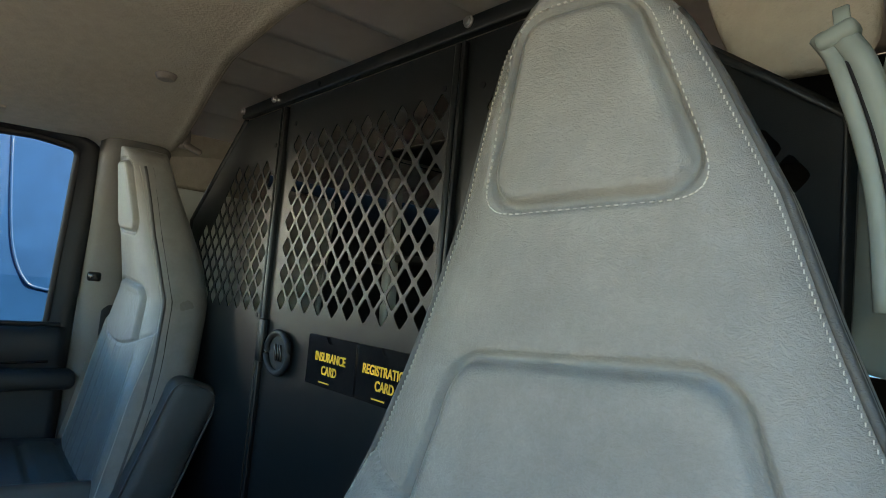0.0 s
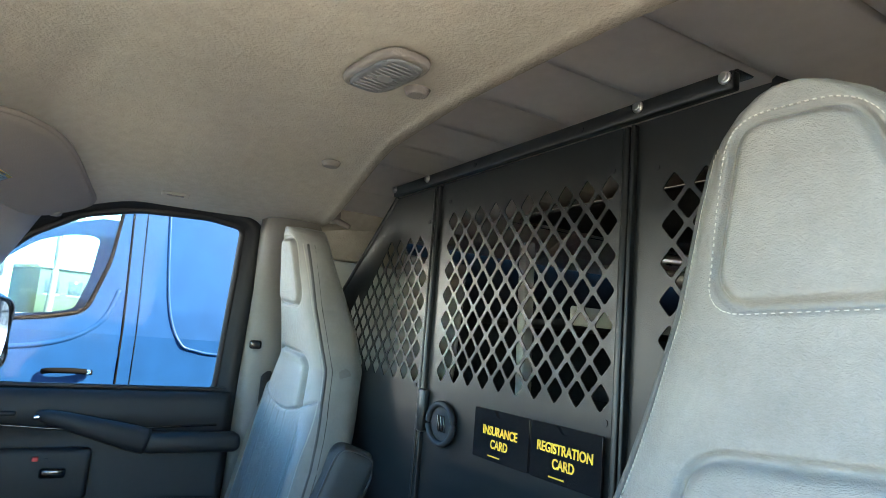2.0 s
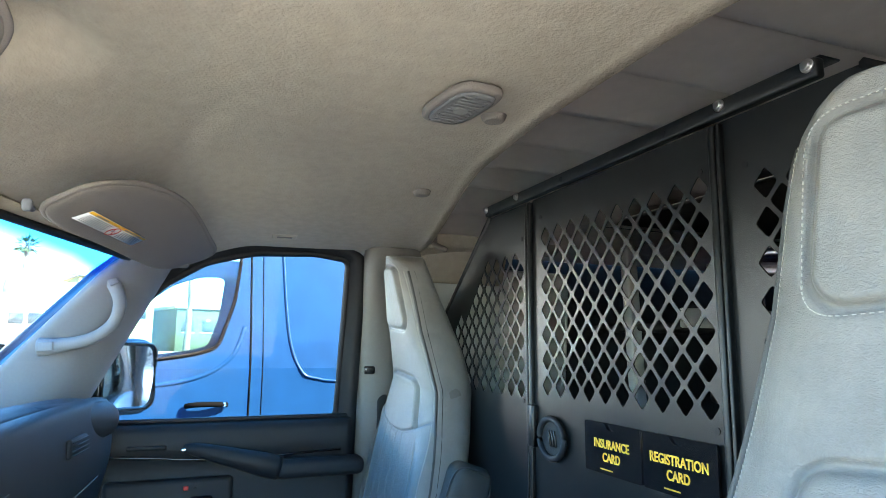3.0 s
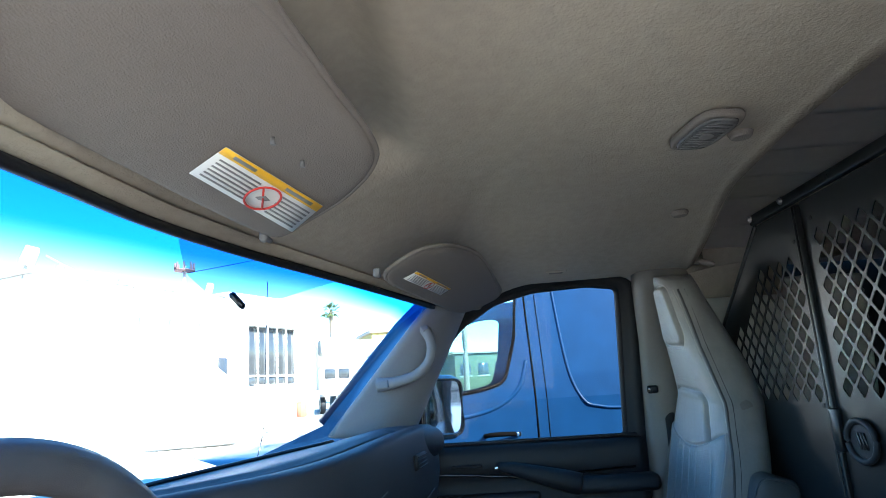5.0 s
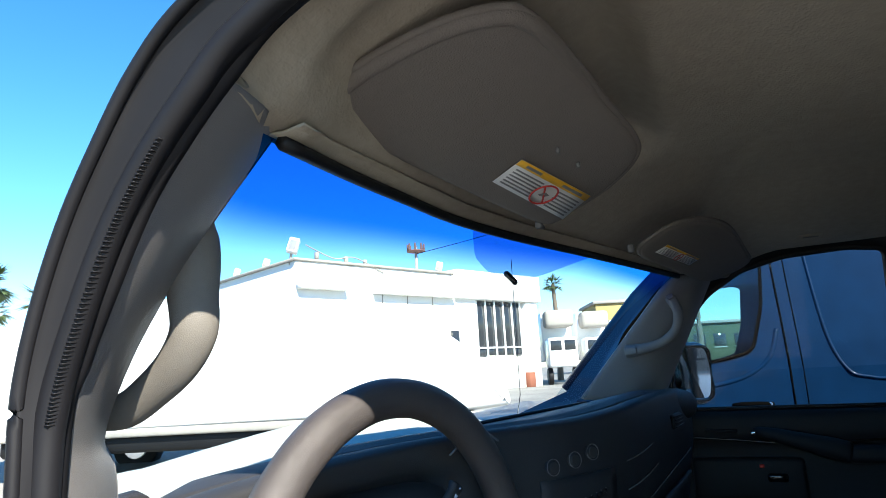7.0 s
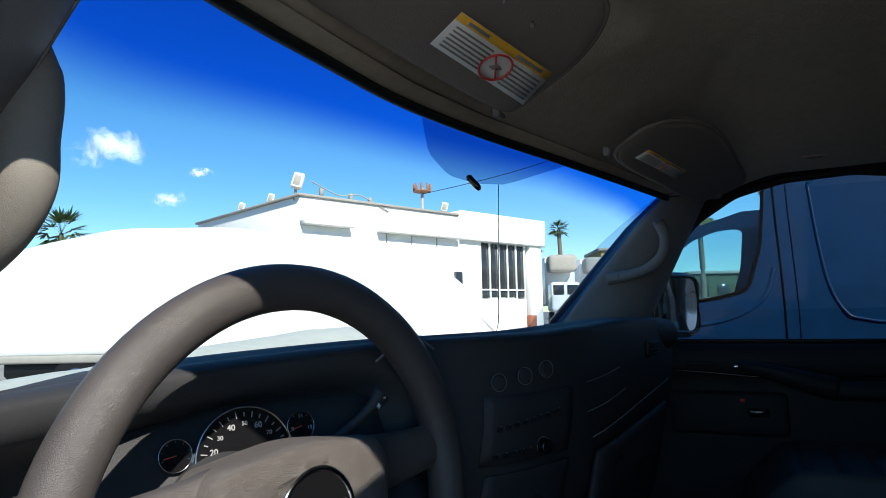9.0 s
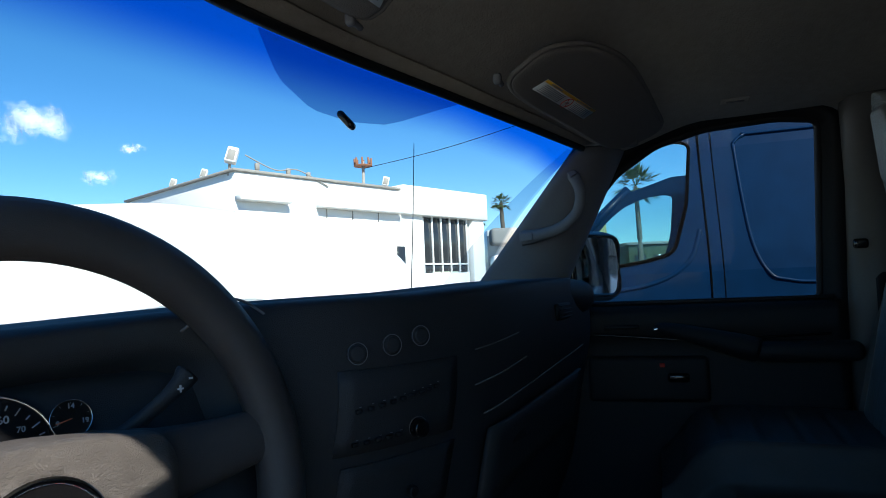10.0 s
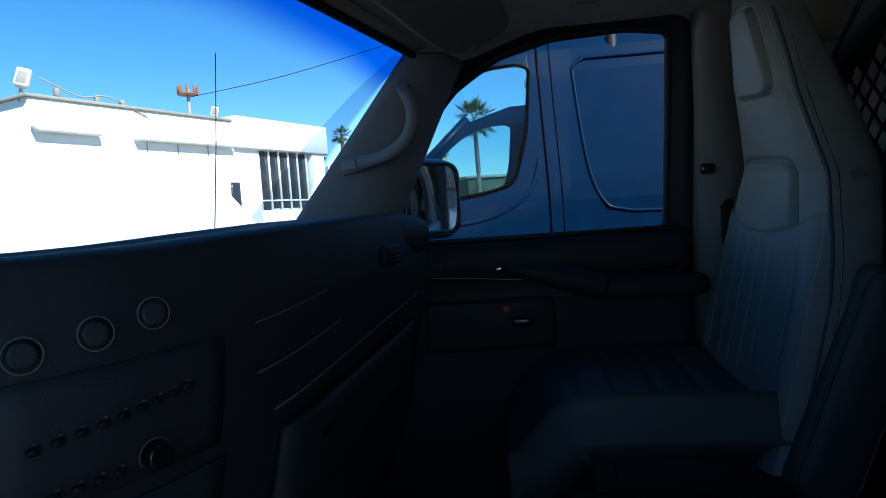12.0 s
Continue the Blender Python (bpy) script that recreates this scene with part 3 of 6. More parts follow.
def partition():
    p = thing("partition", "black powder-coated steel cargo partition with diamond-cut windows behind the seats", "partition", pose(0, 0, 0))
    px, pz = 0.0425, 0.0447
    c = lattice(-0.207, 0.176, 1.458, 1.728, 0.03827 * 1.111, pz)
    part("door_panel", diamond_panel("door_panel", [(-0.236, 0.72), (0.222, 0.72), (0.222, 1.803), (-0.236, 1.803)], c), BLACK_STEEL, p, "centre door panel with a wide diamond-cut opening")
    right = [(0.228, 0.72), (0.66, 0.72), (0.66, 1.61), (0.408, 1.803), (0.228, 1.803)]
    c = lattice(0.272, 0.612, 1.447, 1.715, px, pz, lambda x, z: z < 1.70 - max(0, x - 0.42) * 0.78 and x < 0.605)
    part("side_panel", diamond_panel("side_panel", right, c), BLACK_STEEL, p)
    left = [(-0.668, 0.72), (-0.242, 0.72), (-0.242, 1.803), (-0.430, 1.803), (-0.668, 1.640)]
    c = lattice(-0.648, -0.288, 1.444, 1.715, px, pz, lambda x, z: z < 1.75 - max(0, -x - 0.43) * 0.62 and x > -0.645)
    part("side_panel", diamond_panel("side_panel", left, c), BLACK_STEEL, p)
    part("top_channel", rbox(0.800, 0.014, 0.022, 0.003, 2, Matrix.Translation((0.011, 0.004, 1.816))), BLACK_STEEL, p)
    part("top_channel", rbox(0.800, 0.030, 0.003, 0.001, 1, Matrix.Translation((0.011, -0.012, 1.8285))), BLACK_STEEL, p)
    for x in (0.225, -0.239):
        part("door_post", rbox(0.010, 0.012, 1.06, 0.003, 2, Matrix.Translation((x, 0.003, 1.27))), BLACK_STEEL, p, "folded steel door edge with a dark gap")
    for x in (0.236, -0.250):
        part("door_post", rbox(0.006, 0.010, 1.06, 0.002, 2, Matrix.Translation((x, 0.004, 1.27))), BLACK_STEEL, p)
    for s, pts in ((1, [(0.66, 0.75), (0.66, 1.61), (0.408, 1.803)]), (-1, [(-0.668, 0.75), (-0.668, 1.640), (-0.43, 1.803)])):
        part("edge_flange", tube("edge_flange", [(x, 0.0, z) for x, z in pts], 0.006, 6), BLACK_STEEL, p)
    for x in (0.402, 0.263, -0.260, -0.380):
        b = part("bolt", cyl(0.0058, 0.006, 6, at=pose(x, 0.014, 1.819, 90), bev=0.001), ZINC, p, "bright zinc hex bolt")
        part("washer", cyl(0.0075, 0.002, 20, at=pose(x, 0.0122, 1.819, 90)), ZINC, b)
    for x, z in ((0.10, 1.815), (-0.16, 1.815), (-0.283, 1.740), (-0.212, 1.749), (-0.218, 1.429), (0.19, 1.765), (0.262, 1.735), (0.262, 1.425)):
        part("rivet_hole", cyl(0.0042, 0.0012, 14, at=pose(x, 0.0008 if z < 1.8 else 0.0117, z, 90)), RUBBER, p)
    # round knob ring of the latch
    ring = part("latch_ring", tube("latch_ring", [(0.152 + 0.040 * math.cos(t), 0.008, 1.371 + 0.033 * math.sin(t)) for t in np.linspace(0, 2 * math.pi, 36, endpoint=False)], 0.0055, 10, True), DARK_TRIM, p, "black round latch bezel with an embossed cap")
    part("latch_cap", cyl(0.034, 0.006, 32, at=Matrix.Translation((0.152, 0.003, 1.371)) @ Matrix.Diagonal((1.05, 1, 0.85, 1)) @ pose(0, 0, 0, 90), bev=0.002), DARK_TRIM, ring)
    for a in range(3):
        part("latch_rib", rbox(0.004, 0.003, 0.028, 0.001, 1, pose(0.150 + 0.009 * (a - 1), 0.0075, 1.371, 0, 12, 0)), BLACK, ring)
    part("hinge_bracket", rbox(0.022, 0.014, 0.075, 0.004, 2, Matrix.Translation((0.219, 0.006, 1.385))), BLACK_STEEL, p)


partition()
cargo()


def card_pocket(x, w, words, small):
    o = thing("card_pocket", "clear-fronted black vinyl pocket lettered in yellow, stuck to the partition", "pocket", pose(x, 0.004, 1.377), "card pockets")
    h = 0.074
    notch = [(w / 2, -h / 2), (w / 2, h / 2), (0.016, h / 2), (0.007, h / 2 - 0.010), (-0.007, h / 2 - 0.010), (-0.016, h / 2), (-w / 2, h / 2), (-w / 2, -h / 2)]
    part("back", prism(rounded([(w / 2, -h / 2), (w / 2, h / 2), (-w / 2, h / 2), (-w / 2, -h / 2)], 0.004, 2), 0.0015, at=pose(0, 0, 0, 90, 0, 180) @ pose(0, 0, 0)), BLACK, o)
    part("front", prism(rounded(notch, 0.003, 2)[::-1], 0.0018, 0.0004, 1, at=pose(0, 0.0045, 0, 90)), BLACK, o, "glossy black vinyl front with a thumb notch")
    for k, wd in enumerate(words):
        text("lettering", wd, 0.0180, YELLOW, o, pose(0, 0.0049, 0.006 - 0.019 * k, 90, 0, 180), squeeze=0.86)
    part("small_print", rbox(0.030, 0.0004, 0.002, 0.0001, 1, Matrix.Translation((0.012, 0.0049, -0.030))), YELLOW, o)


card_pocket(-0.017, 0.134, ("INSURANCE", "CARD"), True)
card_pocket(-0.156, 0.134, ("REGISTRATION", "CARD"), False)


# ---- seats ----
def poly_sd(x, z, pts):
    """Signed distance to a polygon (negative inside)."""
    best, inside, n = 9.0, False, len(pts)
    for i in range(n):
        ax, az = pts[i]
        bx, bz = pts[(i + 1) % n]
        ex, ez = bx - ax, bz - az
        t = min(1, max(0, ((x - ax) * ex + (z - az) * ez) / (ex * ex + ez * ez)))
        best = min(best, math.hypot(x - ax - t * ex, z - az - t * ez))
        if (az > z) != (bz > z) and x < ax + ex * (z - az) / ez:
            inside = not inside
    return -best if inside else best


def stitch(bm, at, angle, length):
    """One short raised thread lying in the face of a seat."""
    c, q = math.cos(angle) * length * 0.40, math.sin(angle) * length * 0.40
    nx, nz = -math.sin(angle) * 0.00043, math.cos(angle) * 0.00043
    base = [(-c - nx, 0, -q - nz), (c - nx, 0, q - nz), (c + nx, 0, q + nz), (-c + nx, 0, -q + nz)]
    lo = [bm.verts.new(at + Vector(p) - Vector((0, 0.001, 0))) for p in base]
    hi = [bm.verts.new(at + Vector(p) * 0.75 + Vector((0, 0.0007, 0))) for p in base]
    bm.faces.new(hi)
    for k in range(4):
        bm.faces.new((lo[k], lo[(k + 1) % 4], hi[(k + 1) % 4], hi[k]))


HALF = [(0.0, 0.225), (0.26, 0.222), (0.32, 0.210), (0.358, 0.197), (0.393, 0.180), (0.454, 0.156), (0.50, 0.140), (0.546, 0.126), (0.60, 0.109), (0.66, 0.090), (0.70, 0.075), (0.718, 0.065), (0.734, 0.050), (0.743, 0.034), (0.747, 0.018)]
PAD = [(-0.047, 0.602), (0.047, 0.602), (0.021, 0.696), (-0.021, 0.696)]
ARCH = [(-0.094, 0.34), (0.094, 0.34), (0.066, 0.436), (-0.066, 0.436)]


def seat_face(x, h):
    """Forward bulge of the front face at height h over the seat base."""
    w = lerp(h, HALF)
    u = min(1, abs(x) / w)
    f = 0.034 * max(0, 1 - u ** 3.5) ** 0.6
    d = poly_sd(x, h, PAD) - 0.026
    f += 0.005 * (1 - step(-0.011, 0.0, d)) - 0.0065 * math.exp(-(d / 0.0036) ** 2)
    if h < 0.50:
        d = poly_sd(x, h, ARCH) - 0.036
        if h > 0.375 - 0.03 * (1 - (x / 0.14) ** 2):
            f += 0.0055 * (1 - step(-0.013, 0.0, d)) - 0.0072 * math.exp(-(d / 0.0038) ** 2)
        else:
            f += 0.004
            for k in (-0.5, -0.17, 0.17, 0.5):
                f -= 0.002 * math.exp(-((x - k * w * 0.62) / 0.003) ** 2)
        f -= 0.005 * math.exp(-((h - 0.375 + 0.03 * (1 - (x / 0.14) ** 2)) / 0.003) ** 2) * (1 - step(0.90, 0.98, u))
        f += 0.022 * step(0.62, 0.92, u) * step(0.40, 0.25, h)
        f -= 0.004 * math.exp(-((abs(x) - w * 0.70) / 0.0035) ** 2) * step(0.36, 0.32, h)
    return f


def seat(at, label, flip, sway, nod=0.0, outer=1.0):
    s = thing("van_seat", label, "seat", at, "front seats")
    base = at.translation.z
    nf, nb, m = 120, 40, 260
    n = nf + nb
    V, F = [], []
    def axis_y(h):
        return 0.155 - 0.235 * h + 0.06 * (h / 0.75) ** 2 + nod * max(0.0, h - 0.45)
    def centre(h):
        return sway[0] + sway[1] * max(0.0, h - 0.575)
    for j in range(m + 1):
        h = 0.746 * j / m
        w = lerp(h, HALF)
        for i in range(nf):
            x = w * (1 - 2 * i / nf)
            V.append((min(x, outer) + centre(h), axis_y(h) + seat_face(x, h), h))
        for i in range(nb):
            t = math.pi + math.pi * i / nb
            c, q = math.cos(t), math.sin(t)
            x = w * math.copysign(abs(c) ** 0.5, c)
            V.append((min(x, outer) + centre(h), axis_y(h) - 0.10 * abs(q) ** 0.55 * (1 - 0.5 * step(0.5, 0.746, h)), h))
    for j in range(m):
        for i in range(n):
            k = (i + 1) % n
            F.append((j * n + i, j * n + k, (j + 1) * n + k, (j + 1) * n + i))
    top = len(V)
    V.append((centre(0.75), axis_y(0.75) - 0.01, 0.749))
    for i in range(n):
        F.append((m * n + i, m * n + (i + 1) % n, top))
    back = part("backrest", mesh_of("backrest", V, F), VINYL, s, "tall grey grained-vinyl backrest with a stitched headrest pad")
    for side in (-1, 1):
        path = []
        for j in range(6, 59):
            h = 0.735 * j / 60
            w = lerp(h, HALF)
            path.append((min(side * (w - 0.003), outer) + centre(h), axis_y(h) + 0.008, h))
        part("piping", tube("piping", path, 0.0034, 6), VINYL_SHADE_PIPING, back)
        part("piping", tube("piping", [(p[0] + side * 0.001, p[1] - 0.014, p[2]) for p in path], 0.0022, 6), RUBBER, back, "dark flank seam")
        bm = bmesh.new()
        for a, b in zip(path, path[1:]):
            a, b = Vector(a), Vector(b)
            for q in (0.17, 0.5, 0.83):
                p = a.lerp(b, q)
                x = p.x - side * 0.0045
                stitch(bm, Vector((x, axis_y(p.z) + seat_face(x - centre(p.z), p.z) + 0.0006, p.z)), math.pi / 2, 0.0036)
        part("stitching", bm, THREAD, back, "pale thread along the flank seam")
    ring = rounded([(p[0] + math.copysign(0.0265 if p[1] > 0.64 else 0.034, p[0]), p[1] + math.copysign(0.026, p[1] - 0.64)) for p in PAD], 0.030, 6)
    bm = bmesh.new()
    L = [Vector((a * 1.045, 0, 0.642 + (b - 0.642) * 1.06)) for a, b in ring]
    for a, b in zip(L, L[1:] + L[:1]):
        k = int((b - a).length / 0.0058) + 1
        for q in range(k):
            p = a.lerp(b, (q + 0.5) / k)
            stitch(bm, Vector((p.x + centre(p.z), axis_y(p.z) + seat_face(p.x, p.z) + 0.0006, p.z)), math.atan2((b - a).z, (b - a).x), 0.0036)
    part("stitching", bm, THREAD, back, "pale thread stitched round the headrest pad")
    rows = []
    for i in range(61):
        x = -0.225 + (0.225 + min(0.225, outer)) * i / 60
        row = []
        u = abs(x) / 0.225
        for j in range(81):
            y = 0.08 + 0.51 * j / 80
            z = 0.085 + 0.030 * step(0.6, 0.85, u) - 0.07 * step(0.86, 1.0, u) - 0.10 * step(0.44, 0.60, y) ** 2 + 0.015 * math.sin((y - 0.08) * 5)
            z -= 0.008 * math.exp(-((((y * 14) % 1) - 0.5) / 0.10) ** 2) * (1 - step(0.55, 0.62, u))
            row.append((x * (1 - 0.10 * step(0.42, 0.60, y)), y, z))
        rows.append(row)
    # The cushion's shade is in its colour: a darker copy of the backrest vinyl.
    part("cushion", sheet("cushion", rows, -0.15), VINYL_SHADE_PIPING, s, "grey vinyl seat cushion with cross channels, shade in its colour")
    part("cushion_base", rbox(0.19 + min(0.19, outer), 0.44, 0.10, 0.045, 4, Matrix.Translation(((min(0.215, outer) - 0.215) / 2, 0.31, -0.09))), DARK_TRIM, s)
    part("pedestal", rbox(0.30, 0.36, base - 0.66 - 0.12, 0.02, 2, Matrix.Translation((0, 0.27, -0.12 - (base - 0.78) / 2))), DARK_TRIM, s)
    bx = -0.222 * flip
    part("side_bolster", rbox(0.060, 0.105, 0.36, 0.028, 6, pose(bx, 0.075, 0.140, 20, 3 * flip, 0)), VINYL_SHADE_PIPING, s, "padded folded armrest with a stitched edge, shade in its colour")
    edge = [(bx - 0.024 * flip, 0.075 + a, 0.140 + b) for a, b in rounded([(0.046, -0.17), (0.046, 0.172), (-0.046, 0.172), (-0.046, -0.17)], 0.035, 5)]
    o = Vector((bx, 0.075, 0.140))
    part("piping", tube("piping", [pose(bx, 0.075, 0.140, 20, 3 * flip, 0) @ (Vector(p) - o) for p in edge], 0.0022, 6, True), VINYL_SHADE_PIPING, s)
    return s


seat(pose(-0.600, 0.062, 0.985, 0, 4, 12), "grey vinyl driver's seat with a built-in headrest", -1, (0.016, 0.11))
seat(pose(0.672, 0.012, 0.990, 0, -4.6, -0.8), "grey vinyl passenger seat beside the door, cushion shade in its colour", 1, (0.0, -0.25), 0.333, 0.145)


# ---- overhead things ----
def visor(name_label, outline, plane, label_box, pins, pivot, clip, rolled=False):
    """Sun visor: a padded slab on a sloping plane with a rounded rim, a warning label and its pivot."""
    px, py, pz, sx, sy = plane
    zf = lambda x, y: pz + sx * (x - px) + sy * (y - py)
    v = thing("sun_visor", name_label, "sun visor", pose(px, py, pz), "sun visors")
    out = [Vector((a, b, 0)) for a, b in outline]
    ring = smooth_path(out, 6, True)
    c = sum(ring, Vector()) / len(ring)
    V, F = [], []
    n = len(ring)
    layers = [(0.0, -0.003), (0.5, -0.003), (0.90, -0.002), (0.95, 0.0005), (0.975, 0.005), (0.992, 0.011), (1.0, 0.019), (0.985, 0.027), (0.92, 0.033), (0.5, 0.034), (0.0, 0.034)]
    layers = [(k, dz * (0.45 if rolled else 0.40)) for k, dz in layers]
    for k, dz in layers:
        for p in ring:
            q = c + (p - c) * max(k, 0.001)
            V.append((q.x - px, q.y - py, zf(q.x, q.y) - pz + dz))
    for a in range(len(layers) - 1):
        for i in range(n):
            j = (i + 1) % n
            F.append((a * n + i, a * n + j, (a + 1) * n + j, (a + 1) * n + i))
    body = part("panel", mesh_of("panel", V, F), VISOR, v)
    seam = [(q.x - px, q.y - py, zf(q.x, q.y) - pz + (0.0085 if rolled else 0.0075)) for q in [c + (p - c) * 1.003 for p in ring]]
    part("welt", tube("welt", seam, 0.0042, 8, True), VISOR, body, "sewn welt round the rim")
    if rolled:
        arc = ring[:52]
        roll = [(q.x - px, q.y - py, zf(q.x, q.y) - pz + 0.0065) for q in [c + (p - c) * 0.962 for p in arc]]
        part("roll", tube("roll", roll, [0.0095 * (1 - 0.75 * step(30, 51, k)) for k in range(52)], 10), VISOR, body, "padded roll inside the welt")
    # label: four corners a b c d
    a, b, cc, d = [Vector((*q, zf(*q) - 0.0035)) - Vector((px, py, pz)) for q in label_box]
    def on(u, w, lift=0.0):
        p = (a.lerp(b, u)).lerp(d.lerp(cc, u), w)
        return p - Vector((0, 0, 0.0008 + lift))
    def patch(nm, u0, u1, w0, w1, mat, lift, lab=""):
        rows = [[on(u0 + (u1 - u0) * i / 4, w0 + (w1 - w0) * j / 2, lift) for j in range(3)] for i in range(5)]
        return part(nm, sheet(nm, rows, 0.0003), mat, lab_ob if nm != "label" else v, lab)
    lab_ob = None
    lab_ob = patch("label", 0, 1, 0, 1, PAPER, 0.0, "white safety label with a yellow heading strip")
    patch("label_strip", 0, 1, 0, 0.20, YELLOW, 0.0005)
    for k in range(6):
        patch("label_line", 0.05, 0.42, 0.30 + 0.11 * k, 0.345 + 0.11 * k, GREY_INK, 0.0005)
        patch("label_line", 0.64, 0.96, 0.30 + 0.11 * k, 0.345 + 0.11 * k, GREY_INK, 0.0005)
    patch("label_line", 0.10, 0.30, 0.06, 0.14, GREY_INK, 0.0009)
    patch("label_line", 0.60, 0.90, 0.06, 0.14, GREY_INK, 0.0009)
    mid = on(0.53, 0.6, 0.001)
    rr = 0.40 * (d - a).length
    e1, e2 = (b - a).normalized(), (d - a).normalized()
    part("label_sign", tube("label_sign", [mid + (e1 * math.cos(t) + e2 * math.sin(t)) * rr for t in np.linspace(0, 2 * math.pi, 28, endpoint=False)], rr * 0.06, 5, True), RED_INK, lab_ob)
    part("label_sign", tube("label_sign", [mid - (e1 + e2) * rr * 0.68, mid + (e1 + e2) * rr * 0.68], rr * 0.055, 5), RED_INK, lab_ob)
    part("label_sign", rbox(rr * 0.7, rr * 0.5, 0.0006, 0.0001, 1, Matrix.Translation(mid)), GREY_INK, lab_ob)
    for q in pins:
        part("stud", cyl(0.0028, 0.008, 12, 0.0022, at=Matrix.Translation(Vector((*q, zf(*q) - 0.005)) - Vector((px, py, pz)))), GREY_TRIM, v)
    at = Vector((*pivot, zf(*pivot) + (-0.002 if rolled else 0.010))) - Vector((px, py, pz))
    pv = part("pivot", rbox(0.056 if rolled else 0.040, 0.034 if rolled else 0.026, 0.020, 0.009, 3, Matrix.Translation(at)), VISOR, v, "beige pivot bracket")
    if rolled:
        part("pivot_cap", cyl(0.009, 0.012, 20, 0.008, at=Matrix.Translation(at + Vector((-0.014, 0.002, -0.013))), bev=0.002), BLACK, pv, "black round pivot cap")
    q = Vector((*clip, zf(*clip) + 0.006)) - Vector((px, py, pz))
    part("clip", rbox(0.013, 0.012, 0.016, 0.004, 2, Matrix.Translation(q)), GREY_TRIM, v)
    part("clip", cyl(0.004, 0.026, 12, at=Matrix.Translation(q + Vector((0.014, 0, 0.0))) @ pose(0, 0, 0, 0, 90, 0)), GREY_TRIM, v)


visor("driver's grey-beige vinyl sun visor folded up, with a warning label",
      [(-0.632, 0.998), (-0.645, 0.962), (-0.652, 0.912), (-0.652, 0.862), (-0.640, 0.820), (-0.618, 0.800), (-0.570, 0.786), (-0.49, 0.770), (-0.43, 0.760), (-0.31, 0.738), (-0.25, 0.748), (-0.19, 0.795), (-0.145, 0.860), (-0.128, 0.885), (-0.136, 0.908), (-0.24, 0.942), (-0.38, 0.980), (-0.485, 1.008), (-0.545, 1.022), (-0.60, 1.008)],
      (-0.37, 0.867, 1.752, -0.134, -0.174),
      [(-0.383, 0.874), (-0.205, 0.818), (-0.150, 0.873), (-0.352, 0.925)], [(-0.375, 0.829), (-0.318, 0.814)], (-0.655, 1.012), (-0.135, 0.916), True)
visor("passenger's grey-beige vinyl sun visor folded up, with a warning label",
      [(0.136, 0.783), (0.097, 0.752), (0.105, 0.708), (0.17, 0.656), (0.29, 0.610), (0.50, 0.572), (0.595, 0.560), (0.612, 0.590), (0.56, 0.660), (0.34, 0.728)],
      (0.60, 0.571, 1.708, -0.186, -0.50),
      [(0.152, 0.730), (0.338, 0.675), (0.342, 0.697), (0.150, 0.755)], [], (0.60, 0.62), (0.088, 0.794))


def dome_lamp():
    c = Vector((-0.09, 0.281, 1.843))
    d = thing("dome_lamp", "oval interior dome lamp with a clear ribbed lens, switched off", "ceiling lamp", Matrix.Translation(c) @ pose(0, 0, 0, 0, 0, 7))
    out = rounded([(0.088, -0.028), (0.088, 0.028), (0.05, 0.040), (-0.05, 0.040), (-0.088, 0.028), (-0.088, -0.028), (-0.05, -0.040), (0.05, -0.040)], 0.03, 5)
    out = [(a * 0.75, b * 0.92) for a, b in out]
    part("bezel", prism(out, 0.012, 0.005, 3, Matrix.Translation((0, 0, -0.007))), VISOR, d, "beige plastic bezel")
    lens = part("lens", prism([(x * 0.86, y * 0.80) for x, y in out], 0.006, 0.003, 2, Matrix.Translation((0, 0, -0.010))), LENS, d, "clear ribbed lens")
    for k in range(11):
        part("lens_rib", rbox(0.0016, 0.040, 0.002, 0.0007, 1, Matrix.Translation((-0.045 + 0.009 * k, 0, -0.0103))), LENS, lens)
    part("reflector", cyl(0.010, 0.002, 20, at=Matrix.Translation((0.0, 0.0, -0.0107))), GREY_TRIM, lens)


dome_lamp()
for i, (x, y) in enumerate(((0.361, 0.176), (-0.043, 0.210))):
    z = roof_z(x, y)
    o = thing("trim_button", "round beige plastic fastener holding up the headliner", "fastener", pose(x, y, z - 0.003, 180), "headliner fasteners")
    part("cap", cyl(0.020, 0.012, 28, 0.015, bev=0.003), VISOR, o)
o = thing("air_vent_badge", "small embossed beige plate let into the headliner over the door", "badge", pose(0.70, 0.402, roof_z(0.70, 0.402) - 0.001, 0, 14, 0))
part("plate", rbox(0.024, 0.058, 0.006, 0.0025, 2), HEADLINER, o)
part("emboss", rbox(0.006, 0.036, 0.002, 0.0008, 1, Matrix.Translation((0, 0, -0.0034))), VISOR, o)


# ---- dashboard ----
DASH_Y = [(-0.92, 1.10), (-0.75, 1.19), (-0.6, 1.19), (-0.45, 1.17), (-0.3, 1.107), (-0.2, 1.021), (-0.1, 0.925), (0.0, 0.878), (0.1, 0.837), (0.25, 0.815), (0.45, 0.79), (0.64, 0.765), (0.80, 0.755)]
DASH_Z = [(-0.92, 1.350), (-0.75, 1.359), (-0.6, 1.368), (-0.45, 1.377), (-0.3, 1.386), (-0.2, 1.393), (-0.1, 1.396), (0.0, 1.398), (0.1, 1.403), (0.25, 1.408), (0.45, 1.411), (0.66, 1.412), (0.80, 1.406)]


